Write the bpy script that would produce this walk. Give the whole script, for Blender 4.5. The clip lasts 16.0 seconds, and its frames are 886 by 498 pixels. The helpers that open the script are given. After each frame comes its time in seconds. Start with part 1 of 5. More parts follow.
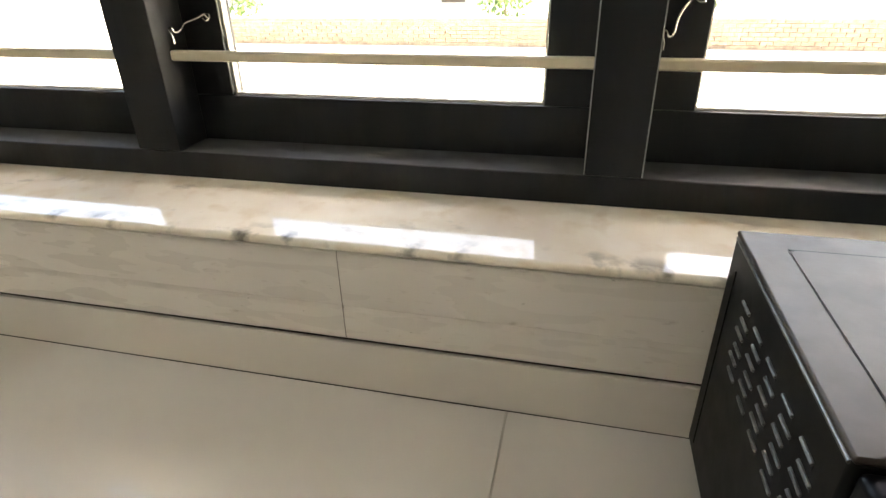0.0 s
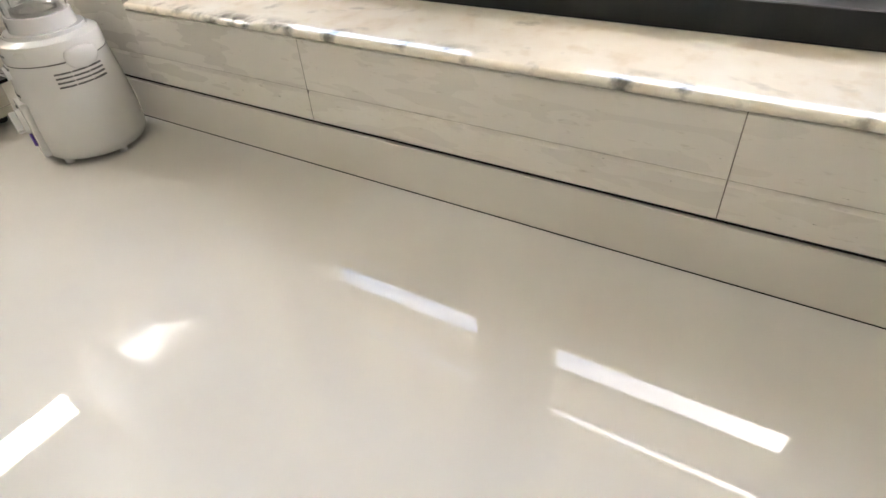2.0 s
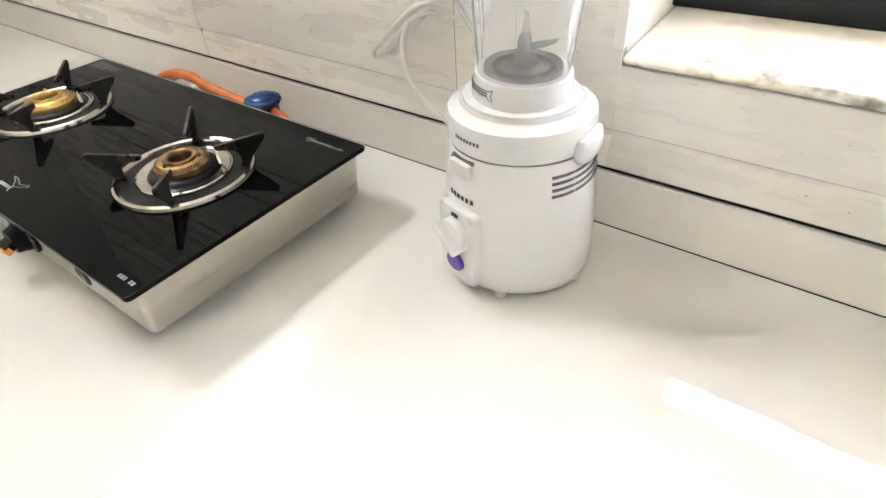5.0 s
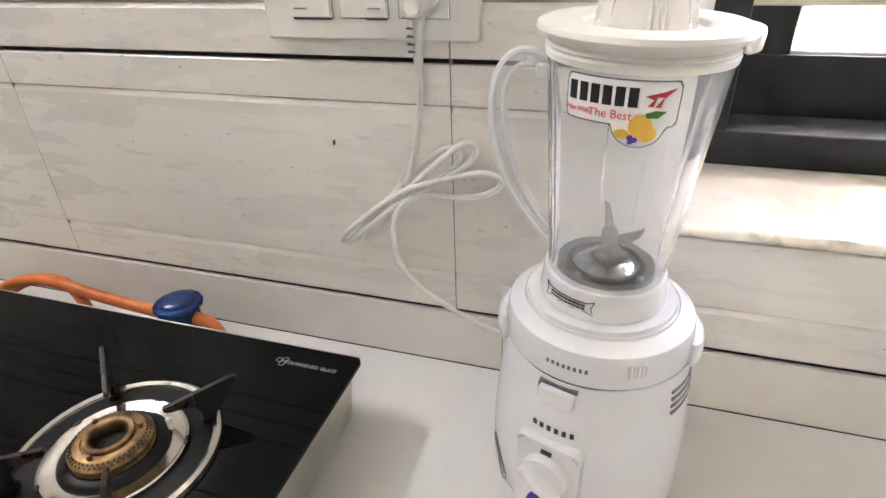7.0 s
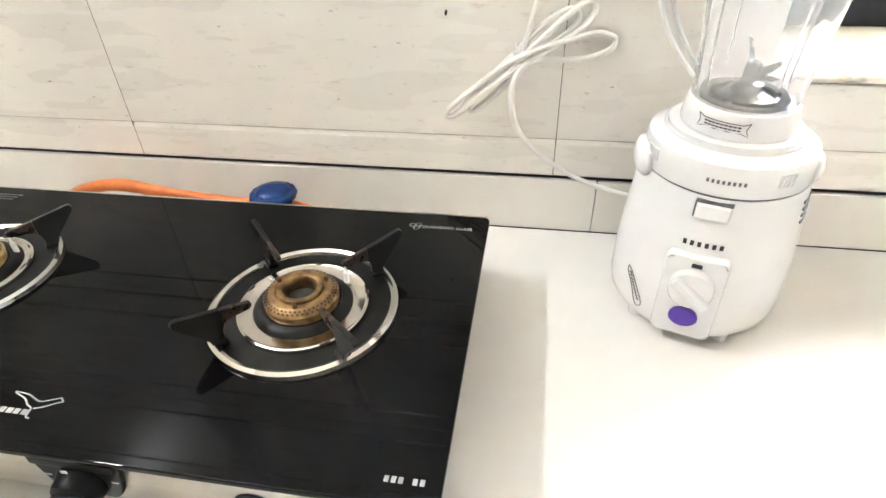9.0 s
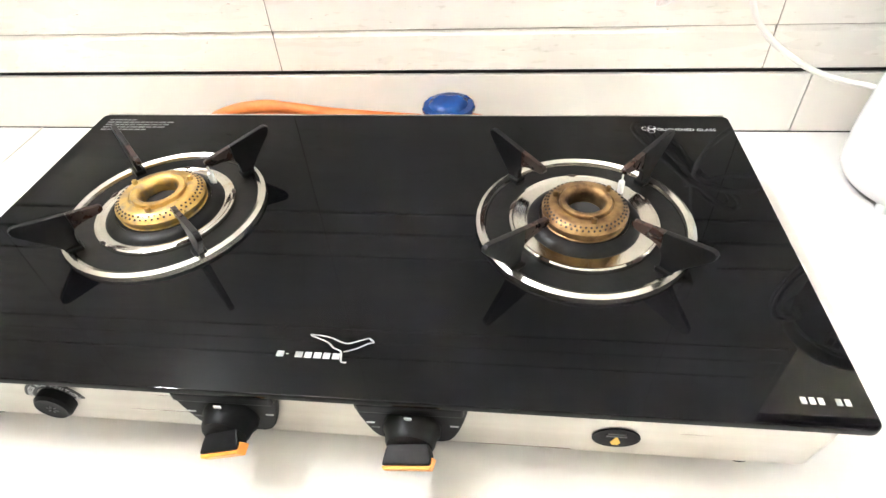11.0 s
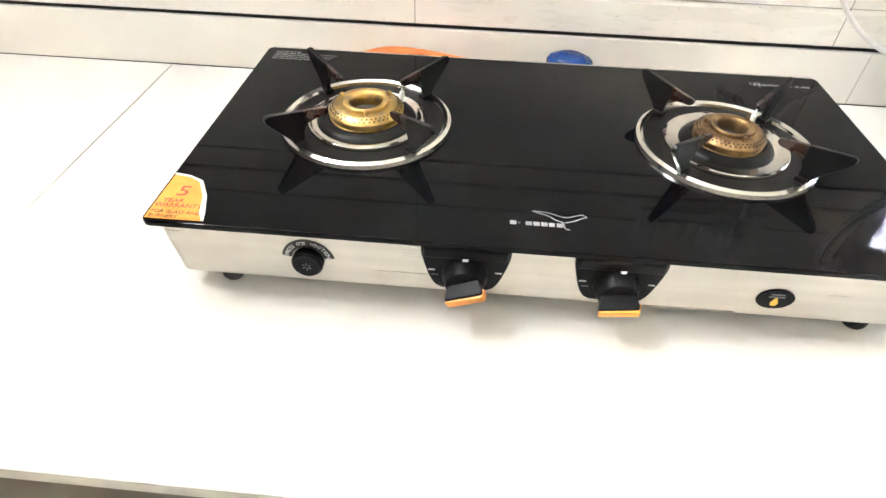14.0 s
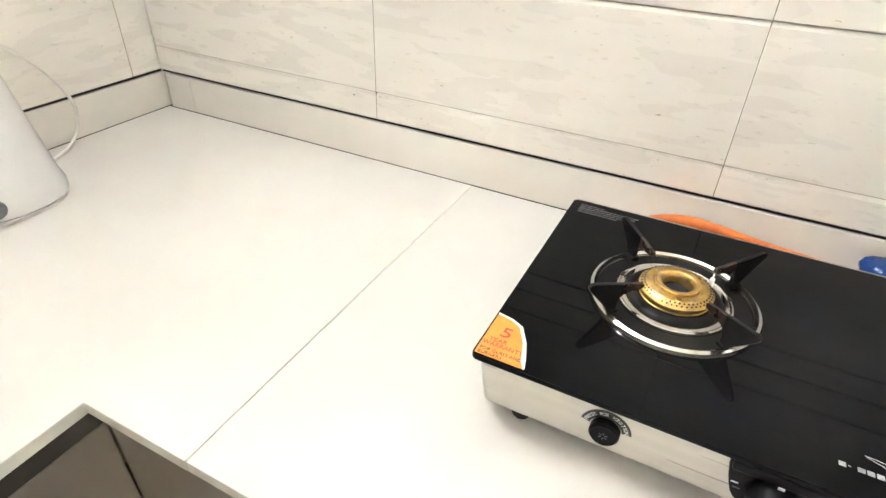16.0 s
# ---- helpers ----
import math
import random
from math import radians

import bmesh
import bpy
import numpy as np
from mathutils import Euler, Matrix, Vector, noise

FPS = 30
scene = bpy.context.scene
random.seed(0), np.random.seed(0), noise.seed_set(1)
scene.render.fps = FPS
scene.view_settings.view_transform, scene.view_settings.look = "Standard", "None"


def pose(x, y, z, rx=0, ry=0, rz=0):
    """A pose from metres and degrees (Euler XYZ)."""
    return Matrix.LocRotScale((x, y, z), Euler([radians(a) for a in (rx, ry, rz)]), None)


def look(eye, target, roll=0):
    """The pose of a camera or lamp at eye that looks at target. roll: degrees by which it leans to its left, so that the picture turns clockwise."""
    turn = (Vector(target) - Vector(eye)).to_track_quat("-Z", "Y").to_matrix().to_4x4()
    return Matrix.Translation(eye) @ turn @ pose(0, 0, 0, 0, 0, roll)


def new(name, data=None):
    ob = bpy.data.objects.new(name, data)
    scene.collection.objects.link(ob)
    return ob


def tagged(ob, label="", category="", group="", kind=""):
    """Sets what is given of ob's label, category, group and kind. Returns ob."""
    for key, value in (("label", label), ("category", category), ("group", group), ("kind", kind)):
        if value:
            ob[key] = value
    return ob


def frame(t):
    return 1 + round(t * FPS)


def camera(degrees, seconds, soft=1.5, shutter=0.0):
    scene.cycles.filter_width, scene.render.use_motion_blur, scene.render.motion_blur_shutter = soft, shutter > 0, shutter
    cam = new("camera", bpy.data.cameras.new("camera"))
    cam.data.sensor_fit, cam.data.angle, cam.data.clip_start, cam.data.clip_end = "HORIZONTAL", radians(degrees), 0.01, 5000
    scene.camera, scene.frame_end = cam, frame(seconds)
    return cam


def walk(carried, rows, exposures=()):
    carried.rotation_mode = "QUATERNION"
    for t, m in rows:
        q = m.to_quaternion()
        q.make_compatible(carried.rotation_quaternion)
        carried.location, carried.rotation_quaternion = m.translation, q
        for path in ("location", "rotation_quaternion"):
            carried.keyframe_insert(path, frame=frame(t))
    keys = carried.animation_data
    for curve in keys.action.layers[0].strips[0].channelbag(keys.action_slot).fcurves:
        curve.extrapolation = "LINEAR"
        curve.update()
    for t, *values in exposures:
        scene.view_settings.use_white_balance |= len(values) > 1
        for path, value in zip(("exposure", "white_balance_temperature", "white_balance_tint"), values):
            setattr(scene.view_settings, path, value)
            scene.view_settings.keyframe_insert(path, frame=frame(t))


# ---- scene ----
cam = camera(76.2, 16.0)
PATH = [
    (0, (2.14, -0.576, 1.426), (1.711, 1.146, 0.503), -1.3),
    (0.5, (2.152, -0.578, 1.421), (1.734, 1.141, 0.488), -1.7),
    (1, (2.093, -0.593, 1.404), (1.424, 1.0, 0.396), -2.1),
    (1.5, (1.973, -0.593, 1.369), (1.23, 0.834, 0.181), -1.2),
    (2, (1.88, -0.605, 1.372), (1.016, 0.686, 0.112), -4.5),
    (2.5, (1.771, -0.667, 1.362), (0.813, 0.535, 0.082), -3.2),
    (3, (1.69, -0.639, 1.347), (0.572, 0.43, 0.079), -5.2),
    (3.5, (1.53, -0.609, 1.35), (0.352, 0.389, 0.08), -6.4),
    (6, (0.832, -0.614, 1.352), (0.119, 0.83, 0.166), -2.3),
    (6.5, (0.78, -0.559, 1.357), (0.17, 0.995, 0.256), -2.0),
    (7, (0.768, -0.547, 1.381), (0.222, 1.1, 0.386), -2.2),
    (7.5, (0.728, -0.547, 1.408), (0.291, 1.139, 0.424), -2.7),
    (8, (0.688, -0.581, 1.385), (0.404, 1.12, 0.372), -2.1),
    (8.5, (0.626, -0.631, 1.358), (0.329, 1.016, 0.263), -2.4),
    (9, (0.575, -0.681, 1.337), (0.28, 0.907, 0.158), -2.1),
    (9.5, (0.519, -0.69, 1.314), (0.194, 0.831, 0.056), -2.0),
    (10, (0.447, -0.673, 1.303), (0.085, 0.74, -0.065), -5.2),
    (12.5, (0.157, -0.748, 1.293), (0.189, 0.722, -0.063), -0.2),
    (13, (0.143, -0.796, 1.293), (0.168, 0.678, -0.059), 0.6),
    (13.5, (0.131, -0.821, 1.292), (0.09, 0.642, -0.071), 0.9),
    (14, (0.108, -0.836, 1.291), (0.009, 0.629, -0.067), 1.7),
    (14.5, (0.068, -0.849, 1.3), (-0.186, 0.62, -0.034), 1.2),
    (15, (0.023, -0.866, 1.32), (-0.424, 0.615, 0.052), 0.5),
    (15.5, (0.001, -0.88, 1.344), (-0.562, 0.62, 0.147), 1.7),
    (16, (-0.029, -0.861, 1.37), (-0.758, 0.624, 0.246), 2.1),
]
SKY, VENT = 0.15, 3.0
EXPOSE = [(0, 3.58, 6900, 10), (0.5, 3.66, 6950, 10), (1.0, 4.02, 7000, 10), (1.5, 3.98, 6950, 10), (2.0, 3.98, 6650, 10), (2.5, 4.42, 6400, 10), (3.5, 4.68, 6300, 10), (6, 5.0, 6050, 12), (6.6, 4.55, 6000, 16), (7.5, 4.66, 6080, 15), (8.0, 4.62, 6120, 12), (8.5, 4.6, 6150, 11), (9.0, 5.3, 6100, 10), (10, 5.65, 6000, 10),
          (12.5, 6.35, 6000, 10), (13.0, 6.05, 6000, 10), (14.5, 5.62, 5960, 10), (15.5, 5.62, 5920, 10), (16, 5.38, 6080, 10)]
walk(cam, [(t, look(eye, target, roll)) for t, eye, target, roll in PATH], EXPOSE)

# ---------------- world, sun, exposure ----------------
world = bpy.data.worlds.new("world")
scene.world = world
world.use_nodes = True
wn = world.node_tree
wn.nodes.clear()
sky = wn.nodes.new("ShaderNodeTexSky")
sky.sky_type = "NISHITA"
sky.sun_disc = False
sky.sun_elevation = radians(63.6)
sky.sun_rotation = radians(59.7)
sky.air_density, sky.dust_density, sky.ozone_density = 1.0, 5.0, 0.5
bg = wn.nodes.new("ShaderNodeBackground")
bg.inputs[1].default_value = SKY
wo = wn.nodes.new("ShaderNodeOutputWorld")
haze = wn.nodes.new("ShaderNodeMixRGB")
haze.blend_type = "MULTIPLY"
haze.inputs[0].default_value, haze.inputs[2].default_value = 1, (1, 0.98, 0.93, 1)
wn.links.new(sky.outputs[0], haze.inputs[1])
wn.links.new(haze.outputs[0], bg.inputs[0])
wn.links.new(bg.outputs[0], wo.inputs[0])
sun = new("sun", bpy.data.lights.new("sun", "SUN"))
sun.data.energy, sun.data.angle, sun.data.color = 5.0, radians(0.5), (1, 0.95, 0.87)
sun.matrix_world = look((6, 3.5, 14), (0, 0, 0))
vent_light = new("ventilator_daylight", bpy.data.lights.new("ventilator_daylight", "AREA"))
vent_light.data.shape, vent_light.data.size, vent_light.data.size_y = "RECTANGLE", 0.68, 0.24
vent_light.data.energy, vent_light.data.color = VENT, (1, 0.98, 0.95)
vent_light.matrix_world = look((-1.27, -0.43, 3.075), (0.2, -0.43, 2.2))

# ---------------- materials ----------------


def surf(name, c1, c2, scale=8.0, rough=0.5, metal=0.0, bump=0.0, bscale=200.0, stretch=(1, 1, 1),
         spread=(0.35, 0.65), rvar=0.0, spec=0.5, coat=0.0, piece=0.0, spots=None):
    m = bpy.data.materials.new(name)
    m.use_nodes = True
    nt = m.node_tree
    N, L = nt.nodes, nt.links
    b = N["Principled BSDF"]
    b.inputs["Roughness"].default_value = rough
    b.inputs["Metallic"].default_value = metal
    b.inputs["Specular IOR Level"].default_value = spec
    b.inputs["Coat Weight"].default_value = coat
    geo = N.new("ShaderNodeNewGeometry")
    mp = N.new("ShaderNodeMapping")
    mp.inputs["Scale"].default_value = stretch
    vec = geo.outputs["Position"]
    if piece:
        info = N.new("ShaderNodeObjectInfo")
        off = N.new("ShaderNodeVectorMath")
        off.operation = "SCALE"
        off.inputs[0].default_value = (7.3, 5.1, 9.7)
        L.new(info.outputs["Random"], off.inputs["Scale"])
        add = N.new("ShaderNodeVectorMath")
        L.new(vec, add.inputs[0])
        L.new(off.outputs[0], add.inputs[1])
        vec = add.outputs[0]
    L.new(vec, mp.inputs["Vector"])
    no = N.new("ShaderNodeTexNoise")
    no.inputs["Scale"].default_value = scale
    no.inputs["Detail"].default_value = 6
    L.new(mp.outputs[0], no.inputs["Vector"])
    r = N.new("ShaderNodeValToRGB")
    r.color_ramp.elements[0].position, r.color_ramp.elements[1].position = spread
    r.color_ramp.elements[0].color, r.color_ramp.elements[1].color = (*c1, 1), (*c2, 1)
    L.new(no.outputs["Fac"], r.inputs["Fac"])
    col = r.outputs["Color"]
    for sp in spots or ():
        # sp: colour, scale, stretch, low, high of the mask
        mp2 = N.new("ShaderNodeMapping")
        mp2.inputs["Scale"].default_value = sp[2]
        L.new(vec, mp2.inputs["Vector"])
        n2 = N.new("ShaderNodeTexNoise")
        n2.inputs["Scale"].default_value = sp[1]
        n2.inputs["Detail"].default_value = 4
        L.new(mp2.outputs[0], n2.inputs["Vector"])
        r2 = N.new("ShaderNodeValToRGB")
        r2.color_ramp.elements[0].position, r2.color_ramp.elements[1].position = sp[3], sp[4]
        L.new(n2.outputs["Fac"], r2.inputs["Fac"])
        mx = N.new("ShaderNodeMixRGB")
        mx.inputs["Color2"].default_value = (*sp[0], 1)
        L.new(r2.outputs["Color"], mx.inputs["Fac"])
        L.new(col, mx.inputs["Color1"])
        col = mx.outputs["Color"]
    L.new(col, b.inputs["Base Color"])
    if rvar:
        mr = N.new("ShaderNodeMapRange")
        mr.inputs["To Min"].default_value, mr.inputs["To Max"].default_value = max(rough - rvar, 0.01), rough + rvar
        n3 = N.new("ShaderNodeTexNoise")
        n3.inputs["Scale"].default_value = scale * 2.3
        L.new(mp.outputs[0], n3.inputs["Vector"])
        L.new(n3.outputs["Fac"], mr.inputs["Value"])
        L.new(mr.outputs[0], b.inputs["Roughness"])
    if bump:
        nb = N.new("ShaderNodeTexNoise")
        nb.inputs["Scale"].default_value = bscale
        L.new(mp.outputs[0], nb.inputs["Vector"])
        bp = N.new("ShaderNodeBump")
        bp.inputs["Strength"].default_value = bump
        bp.inputs["Distance"].default_value = 0.001
        L.new(nb.outputs["Fac"], bp.inputs["Height"])
        L.new(bp.outputs[0], b.inputs["Normal"])
    return m


def glassy(name, color, rough=0.0, ior=1.45):
    m = bpy.data.materials.new(name)
    m.use_nodes = True
    b = m.node_tree.nodes["Principled BSDF"]
    b.inputs["Base Color"].default_value = (*color, 1)
    b.inputs["Transmission Weight"].default_value = 1
    b.inputs["Roughness"].default_value = rough
    b.inputs["IOR"].default_value = ior
    return m


QUARTZ = surf("white_quartz", (0.618, 0.604, 0.578), (0.668, 0.654, 0.628), 3, 0.010, rvar=0.006)
# Worktop quartz, creamier, and lightened for the stronger light on the upstand.
UPSTAND = surf("cream_lit_quartz", (0.73, 0.70, 0.65), (0.78, 0.75, 0.70), 4, 0.10, rvar=0.04, piece=1)
QUARTZ_EDGE = surf("quartz_edge", (0.62, 0.59, 0.53), (0.72, 0.69, 0.63), 30, 0.35)
TILE = surf("stone_look_tile", (0.765, 0.735, 0.685), (0.80, 0.77, 0.72), 3.5, 0.28, stretch=(1, 1, 5), piece=1, rvar=0.08, spread=(0.2, 0.8),
            bump=0.12, bscale=60, spots=[((0.75, 0.716, 0.664), 9, (1, 1, 4.0), 0.35, 0.90), ((0.60, 0.56, 0.50), 46, (1, 1, 3.6), 0.64, 0.80), ((0.38, 0.35, 0.31), 70, (1, 1, 2.8), 0.71, 0.76)])
# Darker than the tile: the shade inside its V grooves, as colour.
GROOVE = surf("shaded_groove", (0.36, 0.335, 0.295), (0.46, 0.43, 0.385), 30, 0.7)
JOINT = surf("pale_joint_filler", (0.55, 0.53, 0.49), (0.61, 0.59, 0.55), 60, 0.6)
GROUT = surf("dark_joint", (0.012, 0.011, 0.01), (0.03, 0.028, 0.025), 40, 0.9)
GROUT_LIGHT = surf("grey_tile_grout", (0.20, 0.18, 0.155), (0.30, 0.275, 0.24), 30, 0.85)
PLASTER = surf("cream_plaster", (0.77, 0.74, 0.68), (0.82, 0.79, 0.74), 2.5, 0.7, bump=0.2, bscale=90)
CEILING = surf("white_ceiling", (0.78, 0.77, 0.74), (0.82, 0.81, 0.78), 2, 0.8, bump=0.1)
MARBLE = surf("cream_marble", (0.76, 0.69, 0.59), (0.86, 0.83, 0.76), 9, 0.05, rvar=0.025,
              spots=[((0.68, 0.585, 0.46), 26, (1, 1, 1), 0.54, 0.82), ((0.50, 0.47, 0.42), 17, (1, 1.6, 1.6), 0.64, 0.78)])


def grime_on_nose(m, y0, y1, colour):
    """Dark stains worn into the rounded front edge of the sill."""
    N, L = m.node_tree.nodes, m.node_tree.links
    b = N["Principled BSDF"]
    col = b.inputs["Base Color"].links[0].from_socket
    geo, sep, mr = N.new("ShaderNodeNewGeometry"), N.new("ShaderNodeSeparateXYZ"), N.new("ShaderNodeMapRange")
    L.new(geo.outputs["Position"], sep.inputs[0])
    L.new(sep.outputs["Y"], mr.inputs["Value"])
    mr.inputs["From Min"].default_value, mr.inputs["From Max"].default_value = y1, y0
    no, r, mul, mx = N.new("ShaderNodeTexNoise"), N.new("ShaderNodeValToRGB"), N.new("ShaderNodeMath"), N.new("ShaderNodeMixRGB")
    no.inputs["Scale"].default_value, no.inputs["Detail"].default_value = 21, 5
    L.new(geo.outputs["Position"], no.inputs["Vector"])
    r.color_ramp.elements[0].position, r.color_ramp.elements[1].position = 0.53, 0.66
    L.new(no.outputs["Fac"], r.inputs["Fac"])
    mul.operation = "MULTIPLY"
    L.new(r.outputs["Color"], mul.inputs[0])
    L.new(mr.outputs[0], mul.inputs[1])
    L.new(mul.outputs[0], mx.inputs["Fac"])
    L.new(col, mx.inputs["Color1"])
    mx.inputs["Color2"].default_value = (*colour, 1)
    L.new(mx.outputs[0], b.inputs["Base Color"])


grime_on_nose(MARBLE, 0.004, 0.034, (0.20, 0.19, 0.17))
FLOOR = surf("grey_marble_floor", (0.33, 0.30, 0.25), (0.45, 0.42, 0.355), 5, 0.25, rvar=0.08, piece=1,
             spots=[((0.09, 0.085, 0.07), 17, (1, 1, 1), 0.64, 0.72), ((0.16, 0.145, 0.11), 45, (1, 1, 1), 0.6, 0.75)])
BLACKWOOD = surf("black_painted_wood", (0.006, 0.006, 0.007), (0.016, 0.016, 0.018), 12, 0.45, stretch=(1, 1, 0.2), spec=0.35, rvar=0.08, bump=0.25, bscale=120)
# Black wood greyed to stand in for daylight on the ledge.
LITWOOD = surf("top_lit_black_wood", (0.035, 0.036, 0.040), (0.075, 0.077, 0.084), 25, 0.5, stretch=(0.4, 1, 1), bump=0.2, bscale=150)
BARPAINT = surf("cream_paint_metal", (0.62, 0.56, 0.42), (0.70, 0.64, 0.50), 25, 0.45, bump=0.1)
PUTTY = surf("white_putty", (0.6, 0.58, 0.52), (0.7, 0.68, 0.62), 40, 0.7)
STEEL = surf("brushed_steel", (0.535, 0.51, 0.462), (0.62, 0.595, 0.54), 14, 0.3, 1.0, stretch=(0.15, 0.15, 4), rvar=0.07, bump=0.05, bscale=300,
             spots=[((0.47, 0.43, 0.375), 9, (1, 1, 1), 0.55, 0.88)])
CHROME = surf("worn_chrome", (0.54, 0.52, 0.48), (0.66, 0.64, 0.60), 20, 0.12, 1.0, rvar=0.06, spots=[((0.40, 0.30, 0.20), 35, (1, 1, 1), 0.64, 0.78)])
CHROME2 = surf("blade_steel", (0.34, 0.335, 0.33), (0.46, 0.455, 0.45), 40, 0.22, 1.0, rvar=0.08)
SEATSTEEL = surf("stained_steel", (0.17, 0.167, 0.162), (0.44, 0.43, 0.42), 55, 0.2, 1.0, rvar=0.1, spots=[((0.03, 0.03, 0.03), 70, (1, 1, 1), 0.58, 0.68)])
BRASS = surf("brass", (0.50, 0.33, 0.10), (0.68, 0.48, 0.18), 60, 0.32, 1.0, rvar=0.1, bump=0.15, bscale=400, spots=[((0.36, 0.29, 0.20), 110, (1, 1, 1), 0.5, 0.7)])
BRASS_OLD = surf("tarnished_brass", (0.14, 0.085, 0.045), (0.34, 0.22, 0.10), 70, 0.45, 1.0, rvar=0.12, bump=0.3, bscale=400)
ENAMEL = surf("black_enamel", (0.005, 0.005, 0.005), (0.011, 0.010, 0.009), 50, 0.38, spec=0.16, rvar=0.08, bump=0.1)
BROWNED = surf("brown_enamel", (0.016, 0.008, 0.006), (0.042, 0.018, 0.012), 45, 0.28, rvar=0.08, bump=0.15,
             spots=[((0.10, 0.06, 0.045), 60, (1, 1, 1), 0.66, 0.80)])
SOOT = surf("black_arm_enamel", (0.004, 0.004, 0.004), (0.009, 0.008, 0.008), 40, 0.34, spec=0.3, rvar=0.08, bump=0.12)
BLACKGLASS = surf("black_toughened_glass", (0.0014, 0.0014, 0.0016), (0.0026, 0.0026, 0.0029), 3, 0.03, spec=0.115, rvar=0.015)
BLACKPLASTIC = surf("black_plastic", (0.005, 0.005, 0.0055), (0.010, 0.010, 0.011), 60, 0.38, spec=0.14, rvar=0.08, bump=0.1)
RUBBER = surf("black_rubber", (0.012, 0.012, 0.012), (0.02, 0.02, 0.02), 60, 0.7, bump=0.2)
ORANGE = surf("orange_plastic", (0.75, 0.27, 0.03), (0.82, 0.33, 0.05), 40, 0.35)
HOSE = surf("orange_rubber_hose", (0.55, 0.13, 0.02), (0.68, 0.19, 0.035), 35, 0.5, bump=0.2, bscale=150)
BLUE = surf("blue_plastic", (0.002, 0.026, 0.13), (0.003, 0.046, 0.22), 30, 0.22, bump=0.08)
WHITEPL = surf("white_abs_plastic", (0.655, 0.652, 0.655), (0.70, 0.697, 0.70), 6, 0.22, rvar=0.05, bump=0.03, bscale=300)
IVORY = surf("ivory_plastic", (0.75, 0.725, 0.66), (0.80, 0.775, 0.71), 12, 0.35, bump=0.05)
SWITCHPL = surf("white_switch_plastic", (0.74, 0.73, 0.69), (0.78, 0.77, 0.73), 6, 0.3)
CORD = surf("white_pvc_cord", (0.70, 0.68, 0.65), (0.76, 0.74, 0.71), 40, 0.4)
GAP = surf("dark_gap", (0.01, 0.01, 0.01), (0.02, 0.02, 0.02), 30, 0.8)
GREYINK = surf("grey_ink", (0.08, 0.08, 0.085), (0.14, 0.14, 0.145), 80, 0.5)
MIDINK = surf("worn_white_ink", (0.30, 0.30, 0.30), (0.38, 0.38, 0.38), 80, 0.4)
WHITEINK = surf("white_ink", (0.6, 0.6, 0.6), (0.7, 0.7, 0.7), 80, 0.4)
BLACKINK = surf("black_ink", (0.012, 0.012, 0.012), (0.02, 0.02, 0.02), 80, 0.4)
REDINK = surf("red_ink", (0.55, 0.03, 0.03), (0.62, 0.05, 0.05), 80, 0.4)
YELLOWINK = surf("yellow_ink", (0.75, 0.45, 0.04), (0.82, 0.52, 0.08), 80, 0.4)
GREENINK = surf("green_ink", (0.06, 0.20, 0.03), (0.09, 0.26, 0.05), 80, 0.4)
STICKERWHITE = surf("white_sticker", (0.76, 0.76, 0.74), (0.8, 0.8, 0.78), 20, 0.35)
STICKERORANGE = surf("orange_sticker", (0.72, 0.25, 0.03), (0.78, 0.32, 0.05), 60, 0.4, spots=[((0.76, 0.42, 0.16), 50, (1, 1, 1), 0.62, 0.75)])
PURPLE = surf("purple_plastic", (0.07, 0.03, 0.30), (0.09, 0.04, 0.36), 40, 0.3)
LAMINATE = surf("beige_laminate", (0.20, 0.168, 0.135), (0.25, 0.212, 0.172), 7, 0.35, stretch=(1, 1, 0.15), bump=0.08)
CARCASS = surf("dark_cabinet_inside", (0.03, 0.024, 0.02), (0.05, 0.04, 0.033), 12, 0.7)
# Paler than the black sheet: highlights on louvres and cover edge as colour.
OVENLIP = surf("highlit_edge_metal", (0.10, 0.10, 0.095), (0.22, 0.215, 0.20), 60, 0.3, 0.6)
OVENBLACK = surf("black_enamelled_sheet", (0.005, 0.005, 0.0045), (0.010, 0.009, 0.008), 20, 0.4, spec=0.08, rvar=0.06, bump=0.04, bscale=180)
# Lighter base than the shell: window reflection on the top put into the colour.
OVENTOP = surf("black_sheet_with_sheen", (0.034, 0.026, 0.020), (0.066, 0.052, 0.041), 16, 0.44, spec=0.26, rvar=0.08, bump=0.05, bscale=180)
JARGLASS = glassy("clear_polycarbonate", (0.995, 0.998, 1.0), 0.015, 1.13)


def cloud(m, amount, colour):
    """Fine scratches that scatter a little light in clear plastic."""
    N, L = m.node_tree.nodes, m.node_tree.links
    haze_, mix = N.new("ShaderNodeBsdfTranslucent"), N.new("ShaderNodeMixShader")
    dif, both = N.new("ShaderNodeBsdfDiffuse"), N.new("ShaderNodeMixShader")
    haze_.inputs["Color"].default_value = dif.inputs["Color"].default_value = (*colour, 1)
    L.new(haze_.outputs[0], both.inputs[1])
    L.new(dif.outputs[0], both.inputs[2])
    mix.inputs[0].default_value = amount
    L.new(N["Principled BSDF"].outputs[0], mix.inputs[1])
    L.new(both.outputs[0], mix.inputs[2])
    L.new(mix.outputs[0], N["Material Output"].inputs["Surface"])


